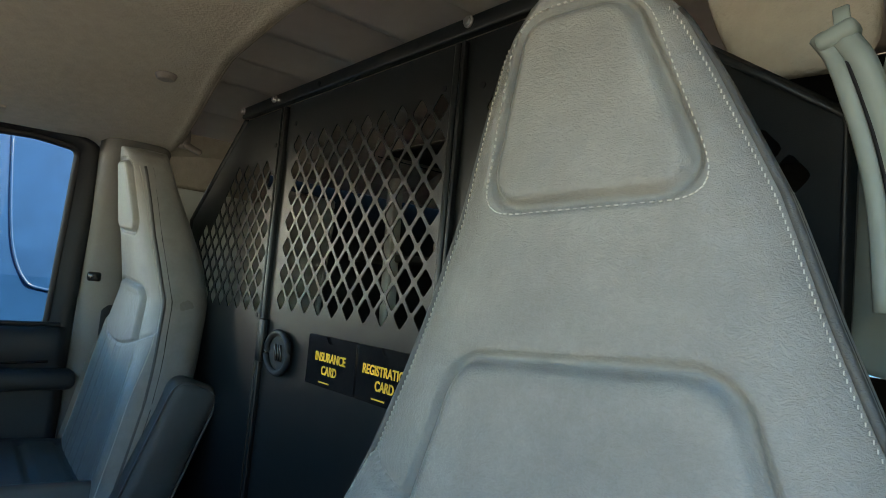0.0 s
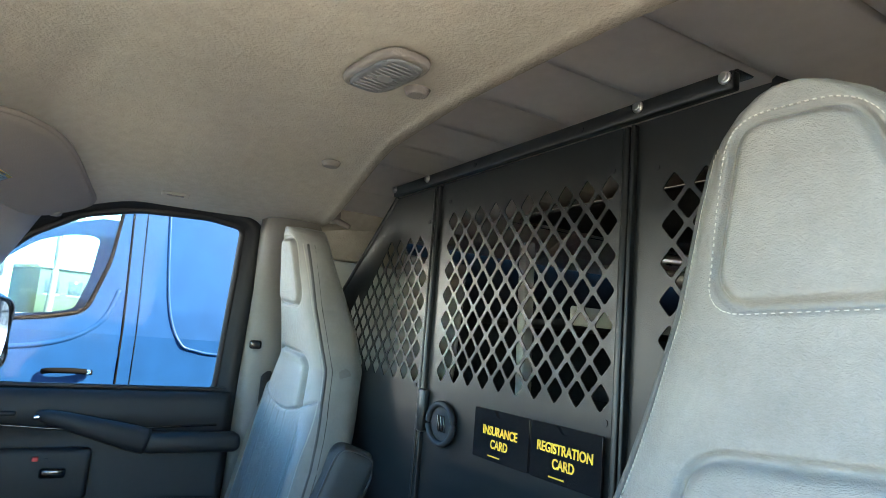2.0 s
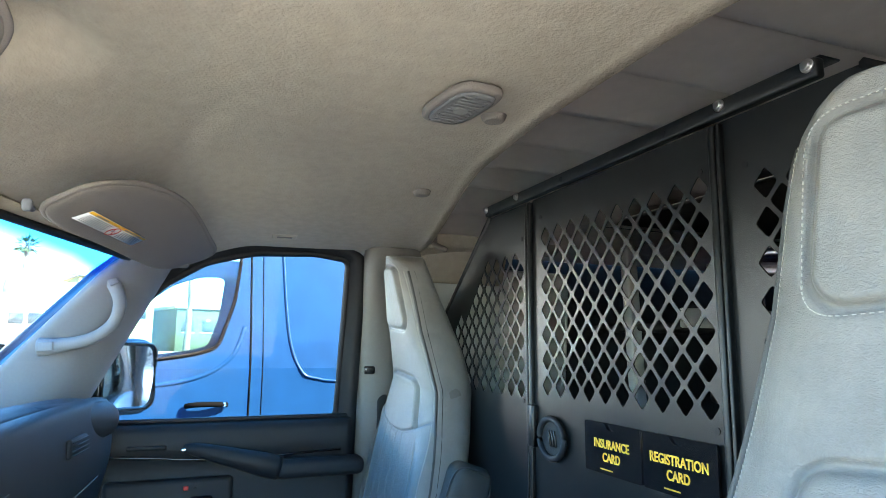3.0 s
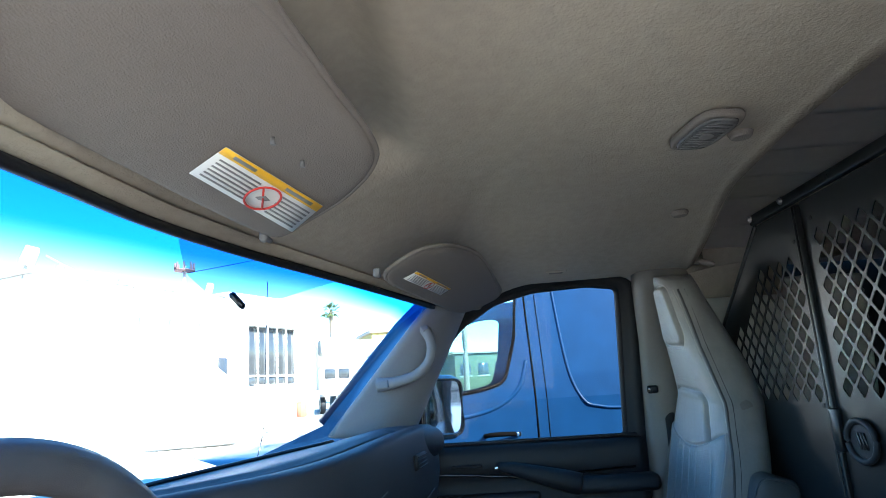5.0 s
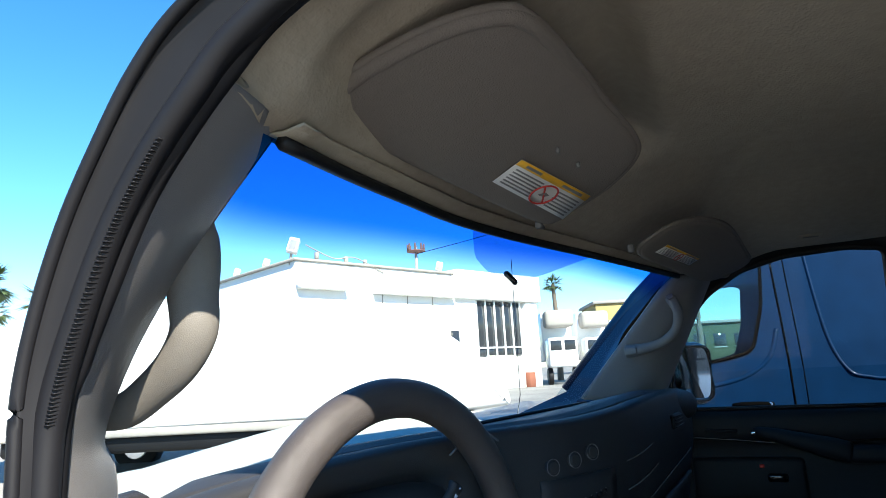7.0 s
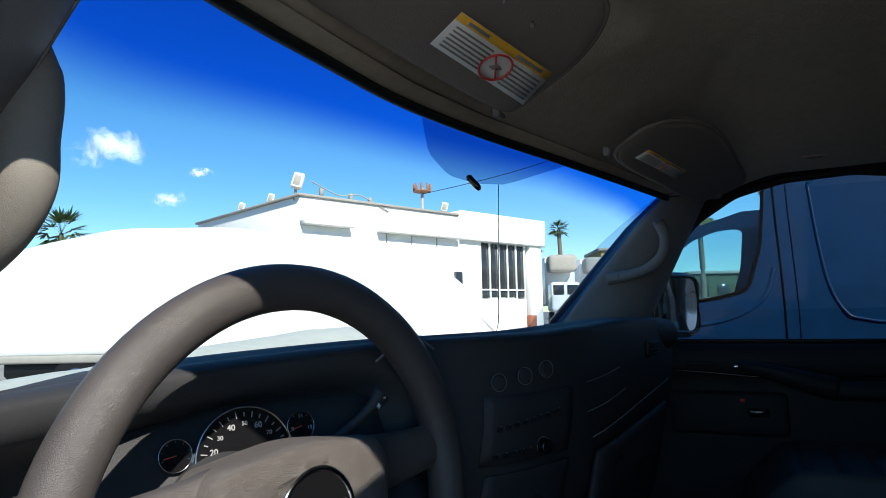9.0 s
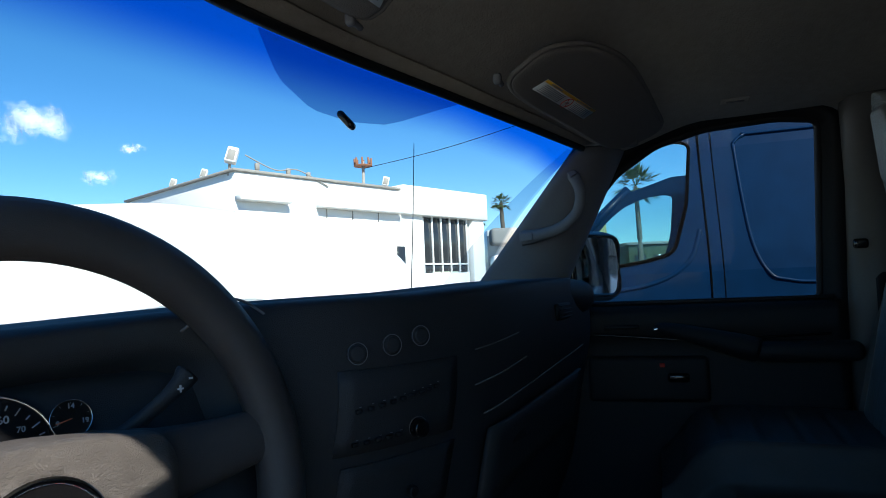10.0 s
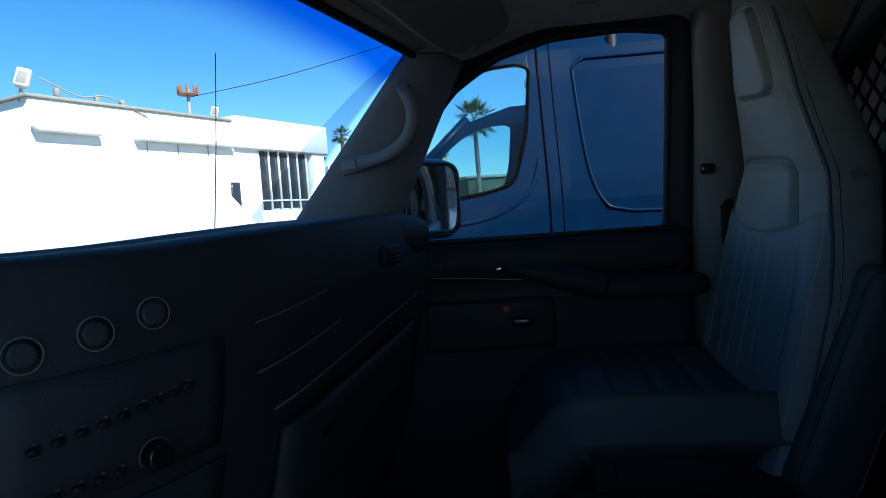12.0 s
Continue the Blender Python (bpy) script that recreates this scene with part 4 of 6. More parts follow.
def dash_profile(x):
    """Section of the dashboard: from the glass over the padded crest, the lip and the face down to the knees."""
    y = sum(lerp(x + 0.018 * k, DASH_Y) for k in range(-3, 4)) / 7
    zc = lerp(x, DASH_Z)
    bx = min(0.87, max(-0.68, x))
    yb = lerp(bx, [(a, b) for a, b, c in BASE_EDGE]) + 0.015
    zb = lerp(bx, [(a, c) for a, b, c in BASE_EDGE]) - 0.012
    w = max(0.05, yb - y)
    n = 0.075 * step(-0.70, -0.64, x) * step(-0.21, -0.27, x)  # bay of the instruments
    prof = [(yb, zb), (y + w * 0.72, min(zc - 0.006, zb + 0.016)), (y + min(0.12, w * 0.5), zc - 0.003), (y + 0.060, zc - 0.001), (y + 0.050, zc - 0.006), (y + 0.043, zc - 0.005), (y + 0.033, zc + 0.001), (y + 0.012, zc - 0.001), (y + 0.001, zc - 0.011), (y - 0.006 + n * 0.2, zc - 0.040), (y - 0.010 + n, zc - 0.075), (y - 0.010 + n, zc - 0.12), (y - 0.002 + n, zc - 0.17), (y + 0.02 + n, zc - 0.27), (y + 0.05, zc - 0.42), (y + 0.10, zc - 0.55)]
    return smooth_path([(0, a, b) for a, b in prof], 4)


def dash_front(x, z):
    """y of the rear face of the dashboard at a place across and a height."""
    face = dash_profile(x)[32:]
    return float(np.interp(-z, [-p.z for p in face], [p.y for p in face]))


def dashboard():
    d = thing("dashboard", "dark charcoal plastic dashboard with heater dials, a radio and a glovebox", "dashboard", pose(0, 1.0, 1.0))
    rows = [[(x, p.y, p.z) for p in dash_profile(x)] for x in np.linspace(-0.86, 0.80, 88)]
    body = part("body", sheet("body", [[(a, b - 1.0, c - 1.0) for a, b, c in r] for r in rows], 0.02), DASH, d)
    def on(x, z, lift=0.0):
        return Vector((x, dash_front(x, z) - lift - 1.0, z - 1.0))
    # three heater dials, each in a pale ring
    for x, z in ((-0.038, 1.344), (-0.079, 1.337), (-0.118, 1.331)):
        p = on(x, z, 0.004)
        v = part("dial", cyl(0.0105, 0.016, 28, 0.0095, at=Matrix.Translation(p) @ pose(0, 0, 0, 86, 0, -38), bev=0.002), DASH, d, "round black control dial with a pale rim")
        turn = Matrix.Translation(p) @ pose(0, 0, 0, 86, 0, -38)
        part("rim", tube("rim", [turn @ Vector((0.0125 * math.cos(t), 0.0125 * math.sin(t), 0.006)) for t in np.linspace(0, 2 * math.pi, 30, endpoint=False)], 0.0006, 6, True), GREY_TRIM, v)
    # radio: face, two rows of small keys, tuning knob
    face = [[on(x, z, 0.0015) for z in np.linspace(1.215, 1.312, 6)] for x in np.linspace(-0.135, 0.025, 10)]
    radio = part("radio", sheet("radio", face, 0.002), DASH, d, "black car radio with small keys and a round knob")
    for k in range(9):
        for z0, z1, n in ((1.265, 1.279, 9), (1.227, 1.231, 5)):
            if k < n:
                x = -0.120 + 0.0125 * k
                part("key", rbox(0.0085, 0.005, 0.0055, 0.0012, 1, Matrix.Translation(on(x, z0 + (z1 - z0) * k / 8, 0.009)) @ pose(0, 0, 0, 0, 0, -32)), DARK_TRIM, radio)
                part("legend", rbox(0.003, 0.0006, 0.0008, 0.0001, 1, Matrix.Translation(on(x, z0 + (z1 - z0) * k / 8 + 0.0055, 0.0106)) @ pose(0, 0, 0, 0, 0, -32)), DIAL_INK, radio)
    turn = Matrix.Translation(on(-0.046, 1.232, 0.012)) @ pose(0, 0, 0, 88, 0, -34)
    part("knob", cyl(0.0115, 0.016, 28, 0.0105, at=turn, bev=0.002), BLACK, radio)
    part("rim", tube("rim", [turn @ Vector((0.0135 * math.cos(t), 0.0135 * math.sin(t), -0.002)) for t in np.linspace(0.2, 3.6, 20)], 0.0006, 6), GREY_TRIM, radio, "pale ring of the knob")
    # lower switch panel
    face = [[on(x, z, 0.0015) for z in np.linspace(1.125, 1.20, 5)] for x in np.linspace(-0.125, 0.035, 10)]
    part("switch_panel", sheet("switch_panel", face, 0.002), DASH, d)
    part("socket", cyl(0.007, 0.010, 20, at=Matrix.Translation(on(-0.040, 1.153, 0.012)) @ pose(0, 0, 0, 88, 0, -30), bev=0.002), DARK_TRIM, d, "black power socket")
    # passenger side: two shelves with thin bright edges, and the glovebox lid below them
    for x0, z0, x1, z1, r in ((0.06, 1.316, 0.205, 1.327, 0.0009), (0.06, 1.268, 0.24, 1.285, 0.0012), (0.092, 1.223, 0.66, 1.262, 0.0014)):
        path = [on(x, z0 + (z1 - z0) * (x - x0) / (x1 - x0), 0.006) for x in np.linspace(x0, x1, 14)]
        part("trim_strip", tube("trim_strip", path, r, 6), GREY_TRIM, d, "thin bright edge of a moulded shelf")
    lid = [[on(x, z + 0.03 * (x - 0.10), 0.010) for z in np.linspace(1.09, 1.20, 6)] for x in np.linspace(0.10, 0.62, 12)]
    box = part("glovebox_lid", sheet("glovebox_lid", lid, 0.008), DASH, d)
    part("latch", rbox(0.06, 0.008, 0.016, 0.003, 2, Matrix.Translation(on(0.22, 1.163, 0.016)) @ pose(0, 0, 0, 0, 0, -12)), DARK_TRIM, box)
    # headlamp switch at the driver's end
    sw = part("switch", rbox(0.030, 0.010, 0.046, 0.003, 2, Matrix.Translation(on(-0.665, 1.262, 0.002))), BLACK, d, "black rocker switch with a white mark")
    for k in range(3):
        part("mark", rbox(0.010 - 0.003 * k, 0.001, 0.0012, 0.0002, 1, Matrix.Translation(on(-0.665, 1.268 + 0.004 * k, 0.0078))), WHITE_INK, sw)
    # slot of the side vent and the seam of the end pad
    vent = part("vent", rbox(0.10, 0.012, 0.034, 0.006, 2, Matrix.Translation(on(0.50, 1.345, 0.002)) @ pose(0, 0, 0, 0, 0, -7)), DARK_TRIM, d, "dark louvred side vent")
    for k in range(4):
        part("slat", rbox(0.092, 0.004, 0.0022, 0.0008, 1, Matrix.Translation(on(0.50, 1.334 + 0.0075 * k, 0.009)) @ pose(0, 0, 0, 0, 0, -7)), DASH, vent)
    # pad that closes the corner towards the mirror
    part("corner_pad", rbox(0.26, 0.10, 0.075, 0.035, 5, pose(0.62, -0.188, 0.372, 0, 2, -24)), DASH, d, "padded dashboard end")
    # clips on the crest
    part("hook", tube("hook", smooth_path([(-0.285, 0.035, 0.372), (-0.255, 0.010, 0.399), (-0.240, -0.004, 0.398), (-0.225, -0.018, 0.384)], 6), 0.0015, 6), GREY_TRIM, d)
    return d


dashboard()


# Added out of view; keeps door light off the lower passenger seat.
def engine_cover():
    e = thing("engine_cover", "unseen dark plastic engine cover added between the seats below the dashboard", "engine cover", pose(0.06, 0.74, 0.66))
    part("shell", prism(rounded([(-0.25, -0.30), (0.25, -0.30), (0.27, 0.32), (-0.27, 0.32)], 0.09, 6), 0.27, 0.07, 5), DASH, e)
    part("tray", prism(rounded([(-0.14, -0.16), (0.14, -0.16), (0.14, 0.12), (-0.14, 0.12)], 0.03, 4), 0.012, 0.004, 2, Matrix.Translation((0, 0, 0.267))), DARK_TRIM, e, "shallow moulded tray")
    part("latch", rbox(0.03, 0.05, 0.016, 0.005, 2, Matrix.Translation((0.0, -0.24, 0.265))), GREY_TRIM, e)


engine_cover()


def gauge(parent, x, y, z, r, tilt, marks, needle, nlen=0.8):
    """A dial face with a bright bezel, ticks and an orange needle."""
    m = Matrix.Translation((x, y, z)) @ pose(0, 0, 0, 90 - tilt, 0, -14)
    g = part("dial_face", cyl(r, 0.003, 40), BLACK, parent, "black dial with white ticks", at=m)
    part("bezel", tube("bezel", [(r * math.cos(t), r * math.sin(t), 0.002) for t in np.linspace(0, 2 * math.pi, 40, endpoint=False)], r * 0.022, 6, True), CHROME, g)
    a0, a1, n = marks
    for k in range(n):
        a = radians(a0 + (a1 - a0) * k / (n - 1))
        l = r * (0.13 if k % 2 == 0 else 0.08)
        part("tick", rbox(l, r * 0.022, 0.0006, 0.0001, 1, Matrix.Translation((r * 0.85 * math.cos(a), r * 0.85 * math.sin(a), 0.0022)) @ Matrix.Rotation(a, 4, "Z")), DIAL_INK, g)
    a = radians(needle)
    part("needle", rbox(r * nlen, r * 0.05, 0.001, 0.0003, 1, Matrix.Translation((r * nlen / 2 * math.cos(a), r * nlen / 2 * math.sin(a), 0.006)) @ Matrix.Rotation(a, 4, "Z")), ORANGE, g)
    return g


def cluster():
    c = thing("instrument_cluster", "instrument cluster with a speedometer and four small gauges", "gauges", pose(-0.402, 1.137, 1.274, 0, 0, -16) @ Matrix.Scale(1.02, 4))
    rows = []
    for k in range(25):
        u = -0.25 + 0.50 * k / 24
        yc = -0.249 * u + 0.008
        end = 0.05 * step(0.17, 0.25, abs(u))
        drop = 0.030 * step(0.05, -0.22, u)
        rows.append([(u, yc + end - 0.021 * d + e, z - (drop if z > 0.04 else 0)) for z, d, e in ((-0.17, 5.5, 0.02), (-0.10, 4.0, 0.004), (-0.06, 2.6, 0.0), (0.0, 0.0, 0.0), (0.045, -0.45, 0.004), (0.056, -0.7, 0.02), (0.062, -1.1, 0.05))])
    part("bezel", sheet("bezel", rows, -0.006), DASH, c, "smooth dark dash face round the dials")
    g = gauge(c, 0.0, 0.0, 0.0, 0.054, 12, (215, -35, 23), 205, 0.55)
    for k, wd in enumerate(("0", "10", "20", "30", "40", "50", "60", "70", "80", "90", "100")):
        a = radians(215 - 250 * k / 10)
        text("number", wd, 0.0088 if k % 2 == 0 else 0.0066, DIAL_INK, g, Matrix.Translation((0.036 * math.cos(a), 0.036 * math.sin(a), 0.0024)))
    text("number", "MPH", 0.007, DIAL_INK, g, Matrix.Translation((-0.03, -0.042, 0.0024)))
    text("number", "P R N D M I", 0.006, DIAL_INK, g, Matrix.Translation((0.0, -0.026, 0.0024)))
    for x, z, nd, words in ((0.062, 0.026, 195, ("9", "14", "19")), (0.078, -0.004, 210, ("E", "1/2", "F")), (-0.072, 0.012, 190, ()), (-0.080, -0.030, 200, ("100", "210", "260"))):
        g = gauge(c, x, -0.249 * x, z, 0.0235 if z < -0.02 else 0.0165, 12, (200, -20, 7), nd)
        for k, wd in enumerate(words):
            a = radians(195 - 105 * k)
            text("number", wd, 0.006, DIAL_INK, g, Matrix.Translation((0.011 * math.cos(a), 0.011 * math.sin(a), 0.0024)))


cluster()


def steering_wheel():
    c = Vector((-0.453, 1.024, 1.222))
    w = thing("steering_wheel", "black vinyl steering wheel with a padded airbag hub, rim worn", "steering wheel",
              Matrix.Translation(c) @ pose(0, 0, 0, 0, 0, -13) @ pose(0, 0, 0, 86, 0, 0) @ Matrix.Scale(1.28, 4))
    R = 0.186
    part("rim", tube("rim", [(R * math.cos(t), R * math.sin(t), 0) for t in np.linspace(0, 2 * math.pi, 96, endpoint=False)], 0.0185, 16, True), WHEEL, w)
    ring = rounded([(-0.070, -0.092), (0.070, -0.092), (0.086, -0.03), (0.092, 0.040), (0.080, 0.058), (0.0, 0.068), (-0.080, 0.058), (-0.092, 0.040), (-0.086, -0.03)], 0.022, 5)
    V, faces, n = [], [], len(ring)
    layers = [(1.0, -0.030), (1.0, 0.0), (0.988, 0.007), (0.955, 0.0115), (0.86, 0.0150), (0.62, 0.0165), (0.44, 0.0165), (0.425, 0.0135), (0.0, 0.0135)]
    for k, h in layers:
        V += [(p[0] * k, 0.010 + (p[1] - 0.010) * k, h) if k > 0.5 else (0.088 * k * math.cos(math.atan2(p[1] - 0.010, p[0])), 0.010 + 0.088 * k * math.sin(math.atan2(p[1] - 0.010, p[0])), h) for p in ring]
    for q in range(len(layers) - 1):
        faces += [(q * n + m, q * n + (m + 1) % n, (q + 1) * n + (m + 1) % n, (q + 1) * n + m) for m in range(n)]
    part("airbag_cover", mesh_of("airbag_cover", V, faces), HUB, w, "padded hub cover of grained vinyl")
    for s in (-1, 1):
        sp = smooth_path([(s * 0.070, 0.030, -0.012), (s * 0.125, 0.030, -0.012), (s * 0.180, 0.036, 0.0)], 5)
        part("spoke", tube("spoke", sp, [0.03, 0.029, 0.027, 0.026, 0.025, 0.024, 0.023, 0.022, 0.021, 0.020, 0.018][:len(sp)], 12, flat=0.5), WHEEL, w)
        lo = smooth_path([(s * 0.06, -0.07, -0.014), (s * 0.085, -0.12, -0.010), (s * 0.10, -0.155, 0.0)], 5)
        part("spoke", tube("spoke", lo, 0.018, 12, flat=0.5), WHEEL, w)
        part("spoke_insert", rbox(0.016, 0.085, 0.012, 0.005, 3, pose(s * 0.103, -0.045, 0.0, 0, 0, s * -6)), GREY_TRIM, w, "satin grey spoke insert")
    em = part("emblem", cyl(0.0355, 0.004, 40, at=Matrix.Translation((0, 0.010, 0.0152)), bev=0.001), BLACK, w, "round black emblem with a bright ring")
    part("emblem_ring", tube("emblem_ring", [(0.037 * math.cos(t), 0.010 + 0.037 * math.sin(t), 0.0165) for t in np.linspace(0, 2 * math.pi, 40, endpoint=False)], 0.0026, 8, True), CHROME, em)
    for k in range(3):
        x0 = -0.020 + 0.020 * k
        part("emblem_bar", rbox(0.016, 0.020, 0.001, 0.0003, 1, Matrix.Translation((x0, 0.010, 0.0188))), CHROME, em, "plain bright shape")
        part("emblem_bar", rbox(0.012, 0.015, 0.001, 0.0003, 1, Matrix.Translation((x0, 0.010, 0.0192))), RED_INK, em, "plain red shape")
    part("column", cyl(0.045, 0.20, 24, 0.06, at=Matrix.Translation((0, 0, -0.13))), DASH, w)
    lever = part("shift_lever", tube("shift_lever", smooth_path([(0.03, 0.02, -0.07), (0.09, 0.055, -0.045), (0.118, 0.078, -0.030), (0.128, 0.088, -0.028)], 4), [0.006 + 0.004 * step(6, 12, k) for k in range(13)], 10, flat=0.7), DASH, w, "dark column shift lever with plus and minus marks")
    for dx, word in ((0.0, "+"), (0.013, "-")):
        text("mark", word, 0.010, WHITE_INK, lever, Matrix.Translation((0.116 + dx * 0.7, 0.078 + dx * 0.6, -0.0205)))


steering_wheel()


# ---- passenger door ----
def passenger_door():
    d = thing("door_1", "closed passenger door with a dark plastic inner panel and its window up", "door", pose(0.87, 0.5, 1.0), kind="structure")
    # inner panel with a soft waist
    rows = []
    for i in range(41):
        y = 0.19 + 0.75 * i / 40
        row = []
        for z, x in ((1.338, 0.03), (1.338, -0.004), (1.332, -0.018), (1.315, -0.026), (1.29, -0.028), (1.262, -0.026), (1.255, -0.02), (1.22, -0.022), (1.15, -0.025), (1.0, -0.03), (0.8, -0.03), (0.64, -0.03)):
            row.append((x, y - 0.5, z - 1.0))
        rows.append(row)
    part("panel", sheet("panel", rows, -0.02), DARK_TRIM, d, "dark charcoal moulded inner panel")
    part("skin", rbox(0.03, 0.86, 0.74, 0.010, 2, Matrix.Translation((0.045, 0.06, -0.04))), WHITE_PAINT, d, "white outer skin")
    part("pull_handle", tube("pull_handle", smooth_path([(-0.034, 0.095, 0.283), (-0.048, 0.057, 0.277), (-0.056, -0.04, 0.252), (-0.053, -0.125, 0.228)], 6), [0.006, 0.008, 0.009, 0.010, 0.011, 0.012, 0.013, 0.014, 0.015, 0.016, 0.017, 0.018, 0.019, 0.020, 0.021, 0.022, 0.022, 0.022, 0.022], 12, flat=1.3), DARK_TRIM, d)
    part("release_lever", rbox(0.010, 0.044, 0.008, 0.003, 3, pose(-0.040, 0.080, 0.282, -10, 0, 8)), CHROME, d, "bright metal door release")
    part("armrest", rbox(0.06, 0.22, 0.045, 0.018, 4, Matrix.Translation((-0.045, -0.225, 0.225))), DARK_TRIM, d)
    part("map_pocket", rbox(0.03, 0.28, 0.11, 0.012, 3, Matrix.Translation((-0.035, 0.12, 0.16))), DARK_TRIM, d)
    part("switch", rbox(0.012, 0.085, 0.010, 0.004, 2, Matrix.Translation((-0.030, 0.175, 0.285))), DARK_TRIM, d)
    part("lock_knob", cyl(0.006, 0.012, 12, at=pose(-0.05, 0.065, 0.19, 0, 90)), DARK_TRIM, d)
    part("latch_cup", rbox(0.014, 0.05, 0.022, 0.006, 2, Matrix.Translation((-0.052, 0.05, 0.165))), BLACK, d)
    part("panel_seam", tube("panel_seam", smooth_path([(-0.028, 0.36, 0.275), (-0.031, 0.16, 0.262), (-0.031, 0.0, 0.252), (-0.030, -0.28, 0.262)], 6), 0.003, 6), BLACK, d, "curved seam across the panel")
    part("lock_switch", rbox(0.006, 0.012, 0.010, 0.002, 2, Matrix.Translation((-0.053, 0.085, 0.195))), RED_INK, d, "small red switch")
    part("sill_strip", rbox(0.012, 0.56, 0.010, 0.003, 2, Matrix.Translation((0.0, -0.02, 0.343))), RUBBER, d)
    # window pane, leaning in towards the roof
    edge = [(0.225, 1.336), (0.212, 1.752), (0.30, 1.764), (0.455, 1.757), (0.57, 1.728), (0.665, 1.668), (0.735, 1.59), (0.80, 1.46), (0.84, 1.336)]
    lean = lambda z: 0.893 - 0.040 * (z - 1.338) / 0.41
    loop = rounded(edge, 0.02, 3)
    me = mesh_of("pane", [(lean(z) - 0.87, y - 0.5, z - 1.0) for y, z in loop], [tuple(range(len(loop)))], False)
    part("window_pane", me, GLASS, d).visible_shadow = False
    part("window_seal", tube("window_seal", [(lean(z) - 0.87 - 0.006, y - 0.5, z - 1.0) for y, z in loop], 0.010, 6, True), RUBBER, d, "black rubber window channel")
    band_in = [(0.225, 0.95), (0.224, 1.338), (0.214, 1.60), (0.212, 1.70), (0.222, 1.748), (0.31, 1.764), (0.455, 1.757), (0.57, 1.728), (0.665, 1.668), (0.74, 1.585)]
    band_out = [(0.172, 0.95), (0.172, 1.338), (0.166, 1.60), (0.166, 1.715), (0.184, 1.772), (0.31, 1.792), (0.46, 1.786), (0.595, 1.753), (0.69, 1.688), (0.765, 1.60)]
    rows = []
    for p, q in zip(smooth_path([(*a, 0) for a in band_in], 5), smooth_path([(*a, 0) for a in band_out], 5)):
        row = []
        for k, off in ((0.0, 0.0), (0.04, -0.012), (0.30, -0.014), (0.36, -0.019), (0.92, -0.023), (1.0, -0.012)):
            r = p.lerp(q, k)
            row.append((lean(r.y) - 0.872 + off, r.x - 0.5, r.y - 1.0))
        rows.append(row)
    part("window_frame", sheet("window_frame", rows, 0.006), DARK_TRIM, d, "dark door frame round the glass")
    part("bright_seal", tube("bright_seal", [(lean(p.y) - 0.885, p.x - 0.5, p.y - 1.0) for p in smooth_path([(0.158, 0.95, 0), (0.158, 1.35, 0), (0.152, 1.70, 0), (0.166, 1.775, 0), (0.205, 1.795, 0)], 6)], 0.003, 6), WHITE_INK, d, "pale edge of the door weatherstrip")


passenger_door()


def driver_door():
    d = thing("door_2", "driver's door standing wide open, dark plastic inner panel", "door", pose(-0.895, 1.19, 0, 0, 0, -66), kind="structure")
    part("skin", rbox(0.03, 1.02, 0.80, 0.012, 2, Matrix.Translation((-0.075, -0.52, 0.95))), WHITE_PAINT, d)
    part("panel", rbox(0.05, 0.98, 0.76, 0.02, 3, Matrix.Translation((-0.035, -0.52, 0.94))), DARK_TRIM, d)
    part("armrest", rbox(0.06, 0.40, 0.05, 0.02, 3, Matrix.Translation((0.0, -0.60, 1.18))), DARK_TRIM, d)
    loop = [(-0.03, 1.34), (-0.16, 1.56), (-0.33, 1.72), (-0.50, 1.755), (-0.98, 1.75), (-1.0, 1.34)]
    part("window_frame", tube("window_frame", smooth_path([(-0.06 + 0.10 * (z - 1.34), y, z) for y, z in loop], 6), 0.018, 8), DARK_TRIM, d)
    pane = [(-0.06 + 0.10 * (z - 1.34), y, z) for y, z in loop]
    part("window_pane", mesh_of("window_pane", pane, [tuple(range(len(pane)))], False), GLASS, d).visible_shadow = False
    m = part("door_mirror", rbox(0.20, 0.09, 0.17, 0.035, 4, Matrix.Translation((-0.24, -0.10, 1.42))), BLACK, d, "black door mirror")
    part("mirror_arm", rbox(0.10, 0.05, 0.05, 0.02, 2, Matrix.Translation((-0.11, -0.10, 1.36))), BLACK, m)


driver_door()


